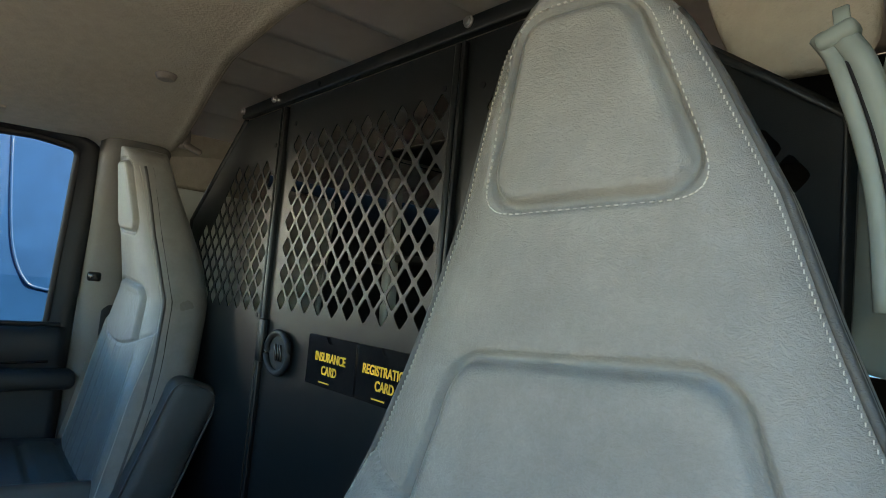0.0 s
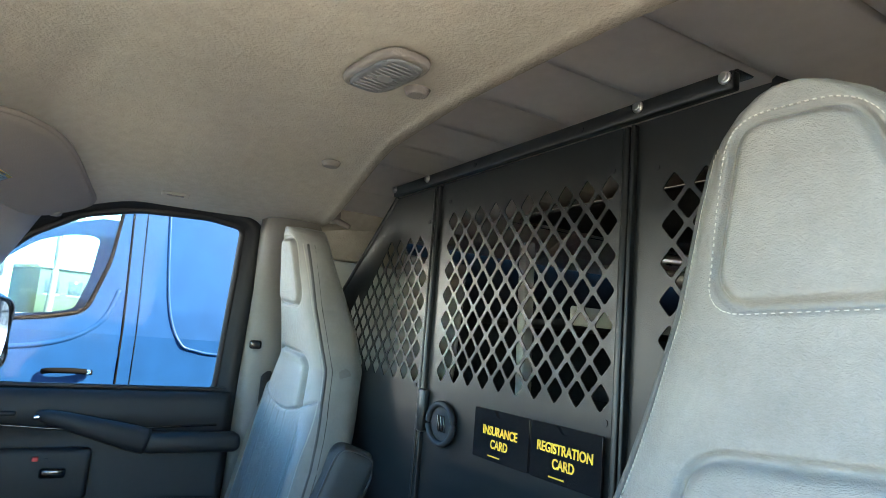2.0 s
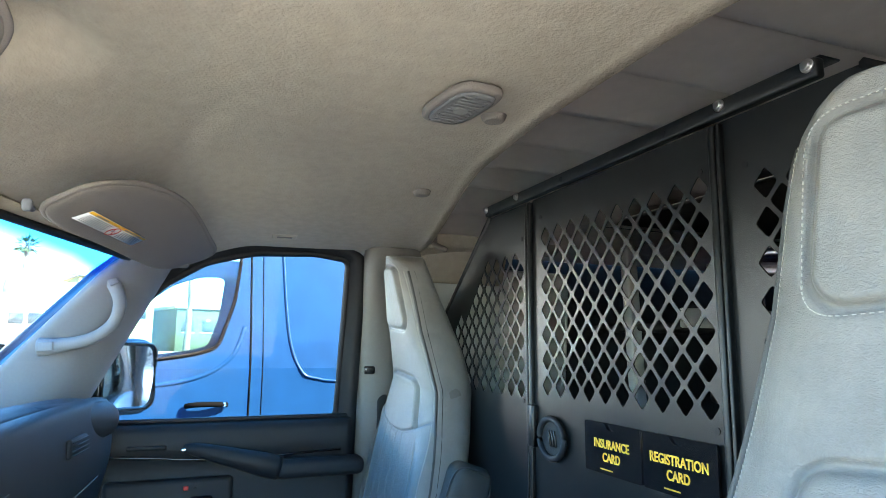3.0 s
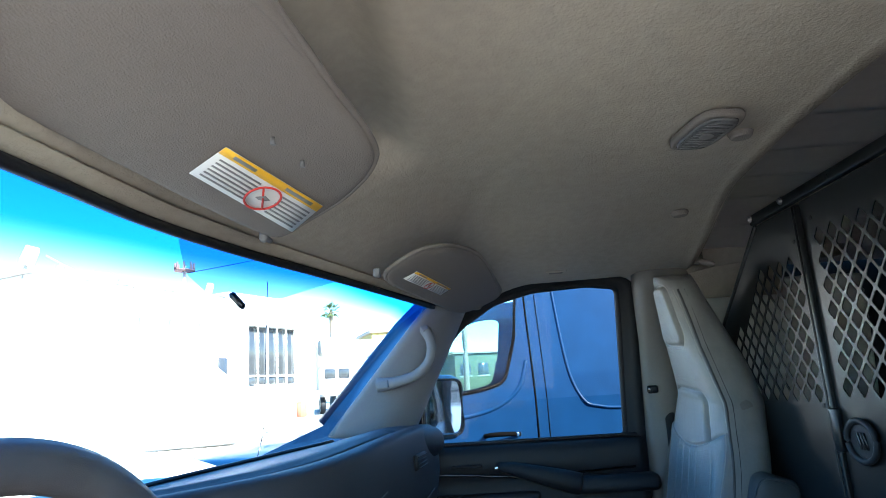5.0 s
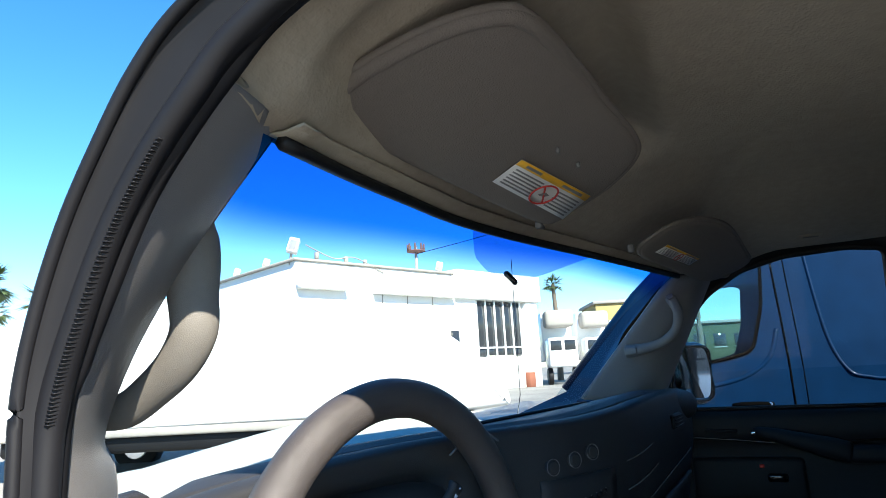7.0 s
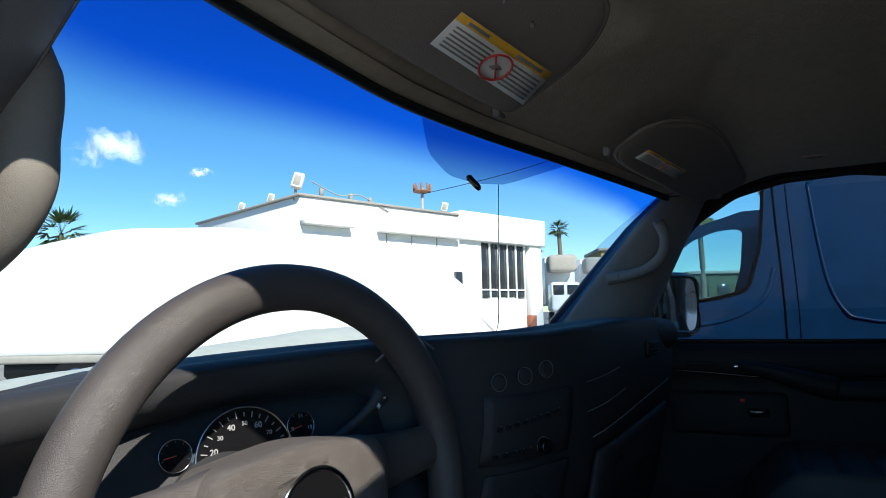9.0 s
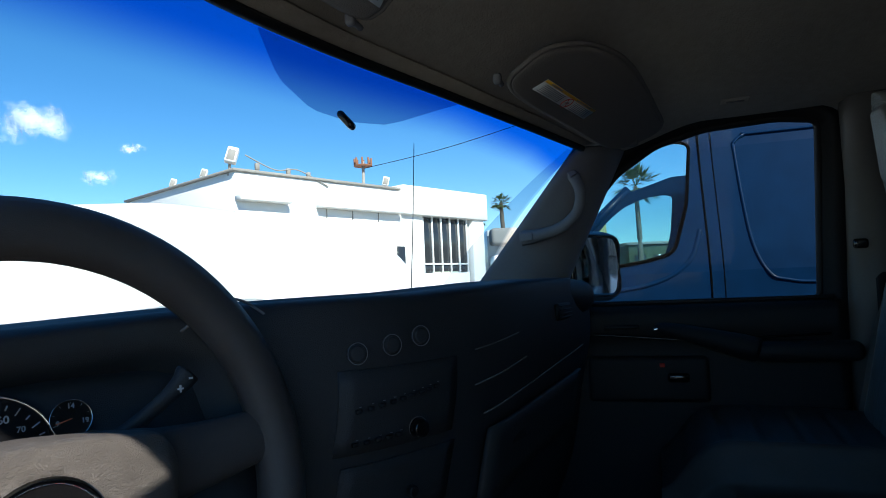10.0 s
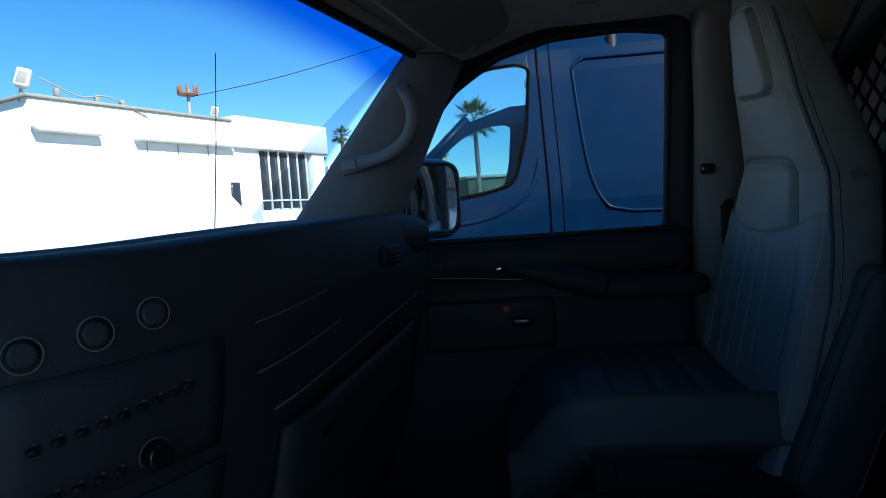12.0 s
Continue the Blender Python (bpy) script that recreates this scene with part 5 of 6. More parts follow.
# ---- pillars ----
def pillar_right():
    a = thing("pillar_trim", "grey plastic windshield pillar cover with a moulded grab handle on the passenger side", "pillar", pose(0.8, 0.85, 1.4), kind="structure")
    rows = []
    for k in range(21):
        v = k / 20
        inner = Vector((0.715, 0.735, 1.718)).lerp(Vector((0.88, 1.045, 1.382)), v)
        rear = Vector((0.80, 0.655, 1.722)).lerp(Vector((0.885, 0.84, 1.37)), v)
        mid = inner.lerp(rear, 0.5) + Vector((-0.018 - 0.008 * v, -0.015, 0))
        rows.append([tuple(p - Vector((0.8, 0.85, 1.4))) for p in smooth_path([inner + Vector((0.012, 0.002, 0)), inner, mid, rear, rear + Vector((0.05, 0.0, 0))], 4)])
    part("cover", sheet("cover", rows, 0.012), GREY_TRIM, a)
    o = Vector((0.8, 0.85, 1.4))
    h = smooth_path([(0.752, 0.772, 1.676), (0.738, 0.757, 1.650), (0.734, 0.745, 1.610), (0.741, 0.757, 1.566), (0.755, 0.800, 1.534), (0.772, 0.862, 1.520), (0.784, 0.900, 1.517)], 6)
    half = [0.0135 + 0.005 * step(10, 0, k) + 0.006 * step(26, 36, k) for k in range(len(h))]
    part("grab_handle", tube("grab_handle", [p - o for p in h], half, 16, up=(1, 0.1, 0), flat=0.75), GREY_TRIM, a, "grey grab handle")
    for k, tip in ((3, 5), (-4, -6)):
        p, d = h[k], (h[tip] - h[k]).normalized()
        side = d.cross(Vector((1, 0.1, 0))).normalized()
        m = Matrix((side, d, side.cross(d))).transposed().to_4x4()
        m.translation = p - o + Vector((-0.0125, -0.001, 0))
        part("handle_cap", rbox(0.021, 0.032, 0.006, 0.003, 2, m), GREY_TRIM, a, "square screw cap")


pillar_right()


def pillar_left():
    o = Vector((-0.87, 0.95, 1.4))
    a = thing("pillar_trim", "grey plastic windshield pillar cover with a moulded grab handle on the driver's side", "pillar", pose(*o), kind="structure")
    def curve(x, yz):
        return [p - o for p in smooth_path([(x, y, z) for y, z in yz], 6)]
    outer = curve(-0.785, [(0.996, 1.714), (1.036, 1.672), (1.069, 1.632), (1.098, 1.577), (1.128, 1.518), (1.150, 1.459), (1.156, 1.413), (1.150, 1.25)])
    inner = curve(-0.66, [(1.045, 1.726), (1.079, 1.692), (1.123, 1.647), (1.178, 1.585), (1.228, 1.515), (1.260, 1.443), (1.240, 1.399), (1.23, 1.25)])
    rows = []
    for p, q in zip(outer, inner):
        rows.append(smooth_path([p + Vector((-0.004, 0.012, 0.004)), p, p.lerp(q, 0.35) + Vector((0.004, -0.010, -0.004)), p.lerp(q, 0.72) + Vector((0.004, -0.008, -0.003)), q, q + Vector((0.004, 0.035, 0.003))], 4))
    part("cover", sheet("cover", rows, -0.008), GREY_TRIM, a)
    part("cover_lip", tube("cover_lip", [r[16] for r in rows], 0.0022, 6), GREY_TRIM, a)
    h = smooth_path([(-0.676, 1.128, 1.665), (-0.660, 1.152, 1.640), (-0.655, 1.153, 1.612), (-0.655, 1.151, 1.576), (-0.655, 1.149, 1.540), (-0.655, 1.168, 1.509), (-0.655, 1.201, 1.484), (-0.656, 1.235, 1.466), (-0.662, 1.270, 1.466)], 6)
    half = smooth_path([(v, 0, 0) for v in (0.012, 0.0265, 0.0275, 0.0245, 0.0228, 0.0212, 0.0192, 0.0184, 0.0190)], 6)
    grip = tube("grab_handle", [p - o for p in h], [v.x for v in half], 20, up=(0.7, 0.7, 0.1), flat=0.62)
    part("grab_handle", grip, TAUPE, a, "taupe-grey grab handle")
    # weatherstrip, flange and dark band between the cover and the open door's aperture
    rail = [(0.06, 1.829), (0.35, 1.834), (0.62, 1.835), (0.80, 1.828), (0.90, 1.812)]
    sil = rail + [(1.005, 1.763), (1.053, 1.721), (1.090, 1.666), (1.121, 1.609), (1.145, 1.544), (1.157, 1.486), (1.156, 1.423), (1.150, 1.25)]
    ridge = [(0.06, 1.812), (0.35, 1.818), (0.62, 1.819), (0.78, 1.810), (0.87, 1.790), (0.973, 1.741), (1.020, 1.700), (1.062, 1.654), (1.096, 1.602), (1.126, 1.536), (1.145, 1.480), (1.150, 1.420), (1.146, 1.25)]
    inside = [(0.06, 1.818), (0.35, 1.822), (0.62, 1.822), (0.72, 1.815), (0.80, 1.806), (0.930, 1.762), (0.990, 1.716), (1.034, 1.672), (1.067, 1.632), (1.100, 1.572), (1.130, 1.512), (1.150, 1.455), (1.148, 1.25)]
    cs, cf, cr, ci = curve(-0.820, sil), curve(-0.811, sil), curve(-0.800, ridge), curve(-0.783, inside)
    web = [smooth_path([p, q + Vector((0, -0.004, -0.004)), r, t], 3) for p, q, r, t in zip(cs, cf, cr, ci)]
    part("inner_strip", sheet("inner_strip", web, 0.003), RUBBER, a, "dark roof rail and door aperture over the open door")
    strip = cr[::-1] + [Vector(p) - o for p in ((-0.81, -0.02, 1.76), (-0.87, -0.04, 1.65), (-0.90, -0.05, 1.2))]
    sl = part("door_seal", tube("door_seal", smooth_path(strip, 2), 0.0115, 10, up=(1, 0, 0)), RUBBER, a, "black rubber weatherstrip of the open door")
    for p, q in zip(cr[40:62], cr[41:63]):
        for t in (0.0, 0.33, 0.67):
            m = p.lerp(q, t)
            part("seal_rib", rbox(0.008, 0.004, 0.0014, 0.0005, 1, Matrix.Translation(m + Vector((-0.006, -0.0080, -0.003)))), RUBBER, sl, "moulded rib of the weatherstrip")
    part("outer_seal", tube("outer_seal", cs, 0.0055, 8), RUBBER, a, "black outer lip of the door seal")
    part("door_flange", tube("door_flange", [p + Vector((0, -0.005, -0.005)) for p in cf[26:]], 0.0016, 8), WHITE_PAINT, a, "bright painted door aperture flange")


pillar_left()


def pillar_b(side):
    x = 0.86 * side
    a = thing("pillar_trim", "taupe plastic pillar cover behind the door with a seat belt", "pillar", pose(x, 0.12, 1.3), kind="structure")
    rows = []
    for z, dx, w in ((1.79, -0.105, 0.13), (1.74, -0.085, 0.12), (1.6, -0.03, 0.115), (1.35, 0.0, 0.115), (1.0, 0.0, 0.12), (0.7, 0.0, 0.12)):
        rows.append([((dx + q) * side, y, z - 1.3) for q, y in ((0.06, 0.055), (0.012, 0.050), (-0.004, 0.03), (-0.008, 0.0), (-0.004, -w * 0.6), (0.05, -w))])
    rows = [[Vector(p) for p in r] for r in rows]
    if side > 0:
        rows = [r[::-1] for r in rows]
    part("cover", sheet("cover", rows, 0.01), TAUPE, a)
    belt = smooth_path([(-0.010 * side, -0.01, 0.16), (-0.012 * side, -0.01, 0.0), (-0.012 * side, 0.0, -0.3), (-0.012 * side, 0.0, -0.55)], 6)
    part("belt", tube("belt", belt, 0.014, 8, flat=0.12, up=(side, 0, 0)), RUBBER, a, "black seat belt webbing")
    part("belt_guide", rbox(0.014, 0.030, 0.022, 0.006, 3, Matrix.Translation((-0.024 * side, 0.030, 0.16))), BLACK, a, "black belt guide loop")
    return a


pillar_b(1)
pillar_b(-1)


# ---- wing mirror ----
def wing_mirror():
    m = thing("wing_mirror", "black wing mirror housing outside the passenger window", "mirror", pose(0.985, 0.738, 1.447, 0, 0, -46))
    part("housing", prism(rounded([(0.088, -0.105), (0.090, 0.090), (-0.088, 0.094), (-0.084, -0.100)], 0.045, 6), 0.085, 0.024, 4, pose(0, 0.085, 0, 90, 0, 0)), BLACK, m)
    rim = rounded([(0.078, -0.088), (0.079, 0.076), (-0.078, 0.080), (-0.075, -0.084)], 0.034, 6)
    part("rim", tube("rim", [(a, -0.003, b) for a, b in rim], 0.006, 8, True), BLACK, m)
    rows = [[(a * f, -0.006 + 0.42 * ((a * f) ** 2 + (b * f) ** 2), b * f) for f in (0.001, 0.25, 0.5, 0.75, 1.0)] for a, b in rim + rim[:1]]
    part("glass", sheet("glass", rows), MIRROR, m, "convex mirror glass")
    part("arm", rbox(0.12, 0.05, 0.05, 0.02, 3, pose(-0.09, 0.06, -0.09, 0, 0, 10)), BLACK, m)


wing_mirror()


# ---- outside: blue van, building, vehicles, palms ----
GAP = material("matt_black", (0.002, 0.002, 0.002), 0.95, spec=0.0)


def blue_van():
    X = 2.07
    v = thing("parked_van", "blue panel van parked close alongside", "van", pose(X, 0.0, 0.0))
    # side skin with a window opening, leaning in above the waist
    lean = lambda z: 0.0 if z < 1.42 else (z - 1.42) * 0.14 + max(0, z - 1.95) ** 2 * 1.5
    win = rounded([(0.400, 1.975), (0.428, 1.71), (0.490, 1.505), (0.60, 1.476), (0.74, 1.456), (1.15, 1.40), (1.05, 1.62), (0.86, 1.83), (0.74, 1.925), (0.58, 1.985), (0.45, 1.995)], 0.04, 4)
    outer = [(-4.0, 0.45), (1.95, 0.45), (1.95, 1.12), (1.35, 1.36), (0.86, 1.92), (0.70, 2.03), (0.40, 2.12), (-4.0, 2.22)]
    bm = bmesh.new()
    edges = []
    for lp in (outer, win):
        vs = [bm.verts.new((0, a, b)) for a, b in lp]
        edges += [bm.edges.new((p, q)) for p, q in zip(vs, vs[1:] + vs[:1])]
    bmesh.ops.triangle_fill(bm, use_beauty=True, edges=edges, normal=(-1, 0, 0))
    for z in (0.9, 1.2, 1.42, 1.6, 1.8, 1.95, 2.05, 2.12):
        bmesh.ops.bisect_plane(bm, geom=bm.verts[:] + bm.edges[:] + bm.faces[:], plane_co=(0, 0, z), plane_no=(0, 0, 1))
    for q in bm.verts:
        q.co.x = lean(q.co.z) + (0.02 if q.co.z < 1.2 else 0)
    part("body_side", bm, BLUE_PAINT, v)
    L = lambda y, z, off=0.0: (lean(z) - off, y, z)
    part("window_seal", tube("window_seal", [L(a, b, 0.002) for a, b in win], 0.008, 6, True), GAP, v)
    w = part("window_pane", mesh_of("window_pane", [L(a, b, -0.006) for a, b in win], [tuple(range(len(win)))], False), DARK_GLASS, v, "tinted side window")
    w.visible_shadow = False
    for y, dark in ((0.352, True), (0.300, False)):
        pts = [L(y + 0.012 * step(1.4, 2.0, z), z, 0.0) for z in np.linspace(0.6, 2.08, 24)]
        part("panel_gap", tube("panel_gap", pts, 0.0045 if dark else 0.0025, 6), GAP, v, "dark shut line of the door")
    rail = [(0.225, 1.96), (0.205, 1.70), (0.18, 1.52), (0.135, 1.41), (0.07, 1.375), (-0.15, 1.36), (-1.2, 1.36)]
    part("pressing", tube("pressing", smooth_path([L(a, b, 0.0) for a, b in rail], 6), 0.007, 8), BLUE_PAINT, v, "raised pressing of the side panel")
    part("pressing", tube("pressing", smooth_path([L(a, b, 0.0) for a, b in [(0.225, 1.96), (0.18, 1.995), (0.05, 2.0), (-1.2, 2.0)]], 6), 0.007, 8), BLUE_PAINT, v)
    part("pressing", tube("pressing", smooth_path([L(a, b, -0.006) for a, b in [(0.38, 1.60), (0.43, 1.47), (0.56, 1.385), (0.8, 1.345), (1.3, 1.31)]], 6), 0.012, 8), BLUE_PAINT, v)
    h = part("door_handle", tube("door_handle", smooth_path([L(0.60, 1.268, 0.012), L(0.57, 1.274, 0.035), L(0.50, 1.275, 0.035), L(0.44, 1.270, 0.014)], 5), 0.012, 10, flat=0.9), GAP, v, "black pull handle")
    part("handle_cup", cyl(0.044, 0.012, 28, at=pose(0.010, 0.53, 1.27, 0, 90), bev=0.004), GAP, v)
    part("keyhole", cyl(0.010, 0.010, 18, at=pose(-0.026, 0.452, 1.272, 0, 90), bev=0.002), CHROME, h)
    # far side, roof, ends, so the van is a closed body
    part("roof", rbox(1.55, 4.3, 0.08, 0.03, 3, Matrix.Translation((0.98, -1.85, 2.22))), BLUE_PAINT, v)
    far = bmesh.new()
    edges = []
    for lp in (outer, win):
        vs = [far.verts.new((1.95, a, b)) for a, b in lp]
        edges += [far.edges.new((p, q)) for p, q in zip(vs, vs[1:] + vs[:1])]
    bmesh.ops.triangle_fill(far, use_beauty=True, edges=edges, normal=(1, 0, 0))
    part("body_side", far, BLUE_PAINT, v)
    other = part("window_pane", mesh_of("window_pane", [(1.945, a, b) for a, b in win], [tuple(range(len(win)))], False), DARK_GLASS, v, "tinted side window")
    other.visible_shadow = False
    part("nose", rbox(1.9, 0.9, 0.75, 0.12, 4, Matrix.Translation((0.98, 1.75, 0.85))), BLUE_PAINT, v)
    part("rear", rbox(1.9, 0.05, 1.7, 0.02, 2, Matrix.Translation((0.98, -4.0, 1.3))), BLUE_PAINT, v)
    part("bulkhead", rbox(1.8, 0.04, 1.6, 0.01, 1, Matrix.Translation((1.0, 0.05, 1.3))), DARK_TRIM, v)
    part("cab_floor", rbox(1.8, 1.9, 0.05, 0.01, 1, Matrix.Translation((0.98, 1.0, 0.75))), DARK_TRIM, v)
    part("dash", rbox(1.75, 0.40, 0.22, 0.08, 4, Matrix.Translation((0.98, 1.18, 1.30))), DARK_TRIM, v, "dark dashboard behind the glass")
    for sx in (0.02, 1.86):
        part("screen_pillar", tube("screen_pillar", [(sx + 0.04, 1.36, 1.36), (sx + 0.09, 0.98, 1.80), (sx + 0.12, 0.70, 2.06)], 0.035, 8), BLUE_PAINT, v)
    scr = [[(0.08 + 1.78 * i / 8, 1.36 - 0.66 * j / 4, 1.36 + 0.70 * j / 4) for j in range(5)] for i in range(9)]
    part("windscreen", sheet("windscreen", scr), GLASS, v).visible_shadow = False
    for y in (-3.0, 1.35):
        for x in (0.12, 1.84):
            t = part("wheel", cyl(0.36, 0.24, 40, at=pose(x, y, 0.36, 0, 90), bev=0.03), RUBBER, v, "black tyre")
            part("rim", cyl(0.20, 0.245, 24, at=pose(x, y, 0.36, 0, 90), bev=0.01), ZINC, t)


blue_van()

FAR_O = Vector((-0.8, 0.6, 0)) + 30 * Vector((0.938, 0.347, 0))
FAR = Matrix(((0.347, 0.938, 0, FAR_O.x), (-0.938, 0.347, 0, FAR_O.y), (0, 0, 1, 0.55), (0, 0, 0, 1)))  # x across, y away, z up
BRONZE = material("dark_window_glass", (0.03, 0.035, 0.04), 0.15, vary=0.4, scale=6)
BRICK = material("brick_plinth", (0.28, 0.10, 0.06), 0.9, vary=0.2, scale=5)
CONCRETE = material("concrete", (0.35, 0.33, 0.30), 0.9, vary=0.15, scale=2)


def far_box(nm, x0, x1, y0, y1, z0, z1, mat, parent, r=0.02, label=""):
    return part(nm, rbox(x1 - x0, y1 - y0, z1 - z0, r, 1, Matrix.Translation(((x0 + x1) / 2, (y0 + y1) / 2, (z0 + z1) / 2))), mat, parent, label)


HOUSE = FAR @ Matrix.Translation((-6.1, -8.1, 0)) @ pose(0, 0, 0, 0, 0, 45.6)  # x along the facade, y into the house


def building():
    b = thing("office_building", "low white stucco building with a flat parapet and dark shopfront windows", "building", HOUSE)
    far_box("wall", 0.0, 9.3, 0.0, 9, 0, 5.15, WHITE_WALL, b)
    far_box("roof", -0.1, 8.0, -0.1, 9.1, 5.15, 5.25, CONCRETE, b)
    far_box("parapet", 7.9, 13.8, -0.25, 9, 4.1, 5.38, WHITE_WALL, b, label="deep white fascia over the windows")
    far_box("ledge", 0.0, 2.1, -0.40, 0.0, 4.12, 4.30, WHITE_WALL, b)
    far_box("ledge", 3.4, 7.8, -0.40, 0.0, 4.08, 4.26, WHITE_WALL, b)
    far_box("wall", 9.3, 12.5, 0.0, 0.3, 0.0, 1.5, WHITE_WALL, b)
    far_box("wall", 9.3, 12.5, 2.5, 2.7, 0.0, 4.1, CONCRETE, b, label="dim interior wall behind the glass")
    for k in range(5):
        x0 = 9.38 + 0.62 * k
        w = far_box("window", x0 + 0.04, x0 + 0.58, 0.10, 0.14, 1.95, 4.05, BRONZE, b, 0.01)
        far_box("pane", x0 + 0.04, x0 + 0.58, 0.10, 0.14, 1.56, 1.88, BRONZE, w, 0.01)
    for k in range(6):
        far_box("mullion", 9.38 + 0.62 * k - 0.035, 9.38 + 0.62 * k + 0.035, 0.04, 0.18, 1.5, 4.1, WHITE_PAINT, b, 0.005)
    far_box("mullion", 9.35, 12.5, 0.04, 0.18, 1.88, 1.95, WHITE_PAINT, b, 0.005)
    far_box("post", 12.75, 13.65, -0.1, 0.8, 0, 4.1, WHITE_WALL, b)
    far_box("plinth", 12.55, 13.0, -0.2, 0.6, 0, 0.7, BRICK, b, label="low red-brown plinth")
    far_box("door", 7.62, 8.10, -0.05, 0.03, 0.1, 2.68, BRONZE, b)
    for x, y, z, g in ((0.1, 0.3, 5.75, 0.95), (7.3, 0.2, 5.5, 0.7), (0.2, 2.5, 5.45, 0.6), (0.2, 5.0, 5.45, 0.6)):
        f = part("floodlight", rbox(0.42 * g, 0.30 * g, 0.62 * g, 0.05, 2, pose(x, y, z, -15, 14, -40)), WHITE_PAINT, b, "white floodlight on the parapet")
        part("floodlight_glass", rbox(0.30 * g, 0.03, 0.44 * g, 0.02, 1, pose(x - 0.09 * g, y - 0.11 * g, z, -15, 14, -40)), CONCRETE, f)
        part("bracket", tube("bracket", [(x, y + 0.1, z), (x - 0.08, y + 0.1, z - 0.75 * g)], 0.05, 6), CONCRETE, b)
    for x, z in ((0.9, 5.4), (2.2, 5.35), (3.1, 5.3)):
        part("junction_box", rbox(0.16, 0.12, 0.26, 0.02, 1, Matrix.Translation((x, 0.0, z))), CONCRETE, b)
    part("cable", tube("cable", smooth_path([(0.4, -0.05, 5.75), (1.6, -0.05, 5.35), (2.6, -0.05, 5.45), (4.0, -0.05, 4.95)], 6), 0.025, 5), CONCRETE, b)
    for x in (3.9, 5.2, 6.6):
        part("conduit", tube("conduit", [(x, -0.03, 4.1), (x, -0.03, 3.7)], 0.02, 5), CONCRETE, b)


building()


def mast(x, y, z):
    m = thing("radio_mast", "slender grey mast with a rusty antenna head", "mast", FAR @ Matrix.Translation((x, y, 0)))
    part("pole", cyl(0.10, z, 10, 0.08, at=Matrix.Translation((0, 0, z / 2))), CONCRETE, m)
    rust = material("rusty_steel", (0.30, 0.13, 0.07), 0.8)
    for k in range(8):
        a = k * 0.785
        part("antenna", rbox(0.10, 0.10, 0.42, 0.02, 1, Matrix.Translation((0.45 * math.cos(a), 0.45 * math.sin(a), z - 0.05))), rust, m)
    part("platform", cyl(0.5, 0.06, 16, at=Matrix.Translation((0, 0, z - 0.25))), rust, m)


mast(-2.6, 4.0, 7.8)
wire = thing("overhead_wire", "thin dark wire running up from the mast", "wire", FAR @ Matrix.Translation((-2.6, 4.0, 7.4)))
part("strand", tube("strand", smooth_path([(0, 0, 0), (5.0, 0, 1.1), (12.0, 0, 3.2)], 6), 0.018, 5), RUBBER, wire)


LEAF = material("palm_leaf", (0.07, 0.11, 0.035), 0.6, vary=0.3, scale=5)
BARK = material("palm_bark", (0.16, 0.13, 0.10), 0.9, vary=0.25, scale=8)


def palm(at, h, r=1.6, seed=1):
    rnd = random.Random(seed)
    p = thing("palm_tree", "tall fan palm with a thin trunk and a ragged crown", "tree", at, "palms")
    part("trunk", tube("trunk", smooth_path([(0, 0, 0), (0.1, 0.05, h * 0.5), (0, 0, h)], 8), [0.22 - 0.006 * k for k in range(17)], 10), BARK, p)
    V, F = [], []
    for k in range(34):
        a = k * 2.399 + rnd.random() * 0.4
        e = rnd.uniform(-0.75, 1.2)
        l = r * rnd.uniform(0.75, 1.05)
        d = Vector((math.cos(a) * math.cos(e), math.sin(a) * math.cos(e), math.sin(e)))
        s = d.cross(Vector((0, 0, 1))).normalized()
        stem = Vector((0, 0, h)) + d * l * 0.45
        for q in range(13):
            t = (q - 6) / 6 * 1.15
            dd = (d * math.cos(t) + s * math.sin(t)).normalized()
            tip = stem + dd * l * 0.6 * (1 - 0.25 * abs(t)) + Vector((0, 0, -0.18 * l * rnd.random()))
            side = dd.cross(Vector((0, 0, 1))).normalized() * 0.035 * r
            n = len(V)
            V += [stem + side * 0.3, stem - side * 0.3, stem.lerp(tip, 0.5) - side, tip, stem.lerp(tip, 0.5) + side]
            F.append((n, n + 1, n + 2, n + 3, n + 4))
        n = len(V)
        V += [Vector((0, 0, h)) + s * 0.02, Vector((0, 0, h)) - s * 0.02, stem - s * 0.015, stem + s * 0.015]
        F.append((n, n + 1, n + 2, n + 3))
    part("crown", mesh_of("crown", V, F, False), LEAF, p)


palm(FAR @ Matrix.Translation((5.9, 12, 0)), 6.3, 0.9, 2)
palm(FAR @ Matrix.Translation((4.6, 14, 0)), 5.4, 0.8, 3)
palm(FAR @ Matrix.Translation((-25.5, 8, 0)), 6.3, 2.2, 4)
palm(FAR @ Matrix.Translation((14.4, 10, 0)), 6.8, 1.9, 5)
palm(FAR @ Matrix.Translation((-33, 12, 0)), 8.6, 2.2, 6)
palm(FAR @ Matrix.Translation((-40, 22, 0)), 8.0, 2.0, 7)


def far_house(x0, x1, y, h, mat, label):
    b = thing("far_building", label, "building", FAR @ Matrix.Translation((x0, y, 0)))
    far_box("wall", 0, x1 - x0, 0, 8, 0, h, mat, b)
    far_box("roof", -0.3, x1 - x0 + 0.3, -0.3, 8.3, h, h + 0.3, CONCRETE, b)
    n = int((x1 - x0) / 2.2)
    for k in range(n):
        w = far_box("window", 0.6 + 2.2 * k, 1.9 + 2.2 * k, -0.05, 0.05, h * 0.45, h * 0.75, BRONZE, b)
        far_box("sill", 0.5 + 2.2 * k, 2.0 + 2.2 * k, -0.12, 0.02, h * 0.42, h * 0.45, CONCRETE, w)


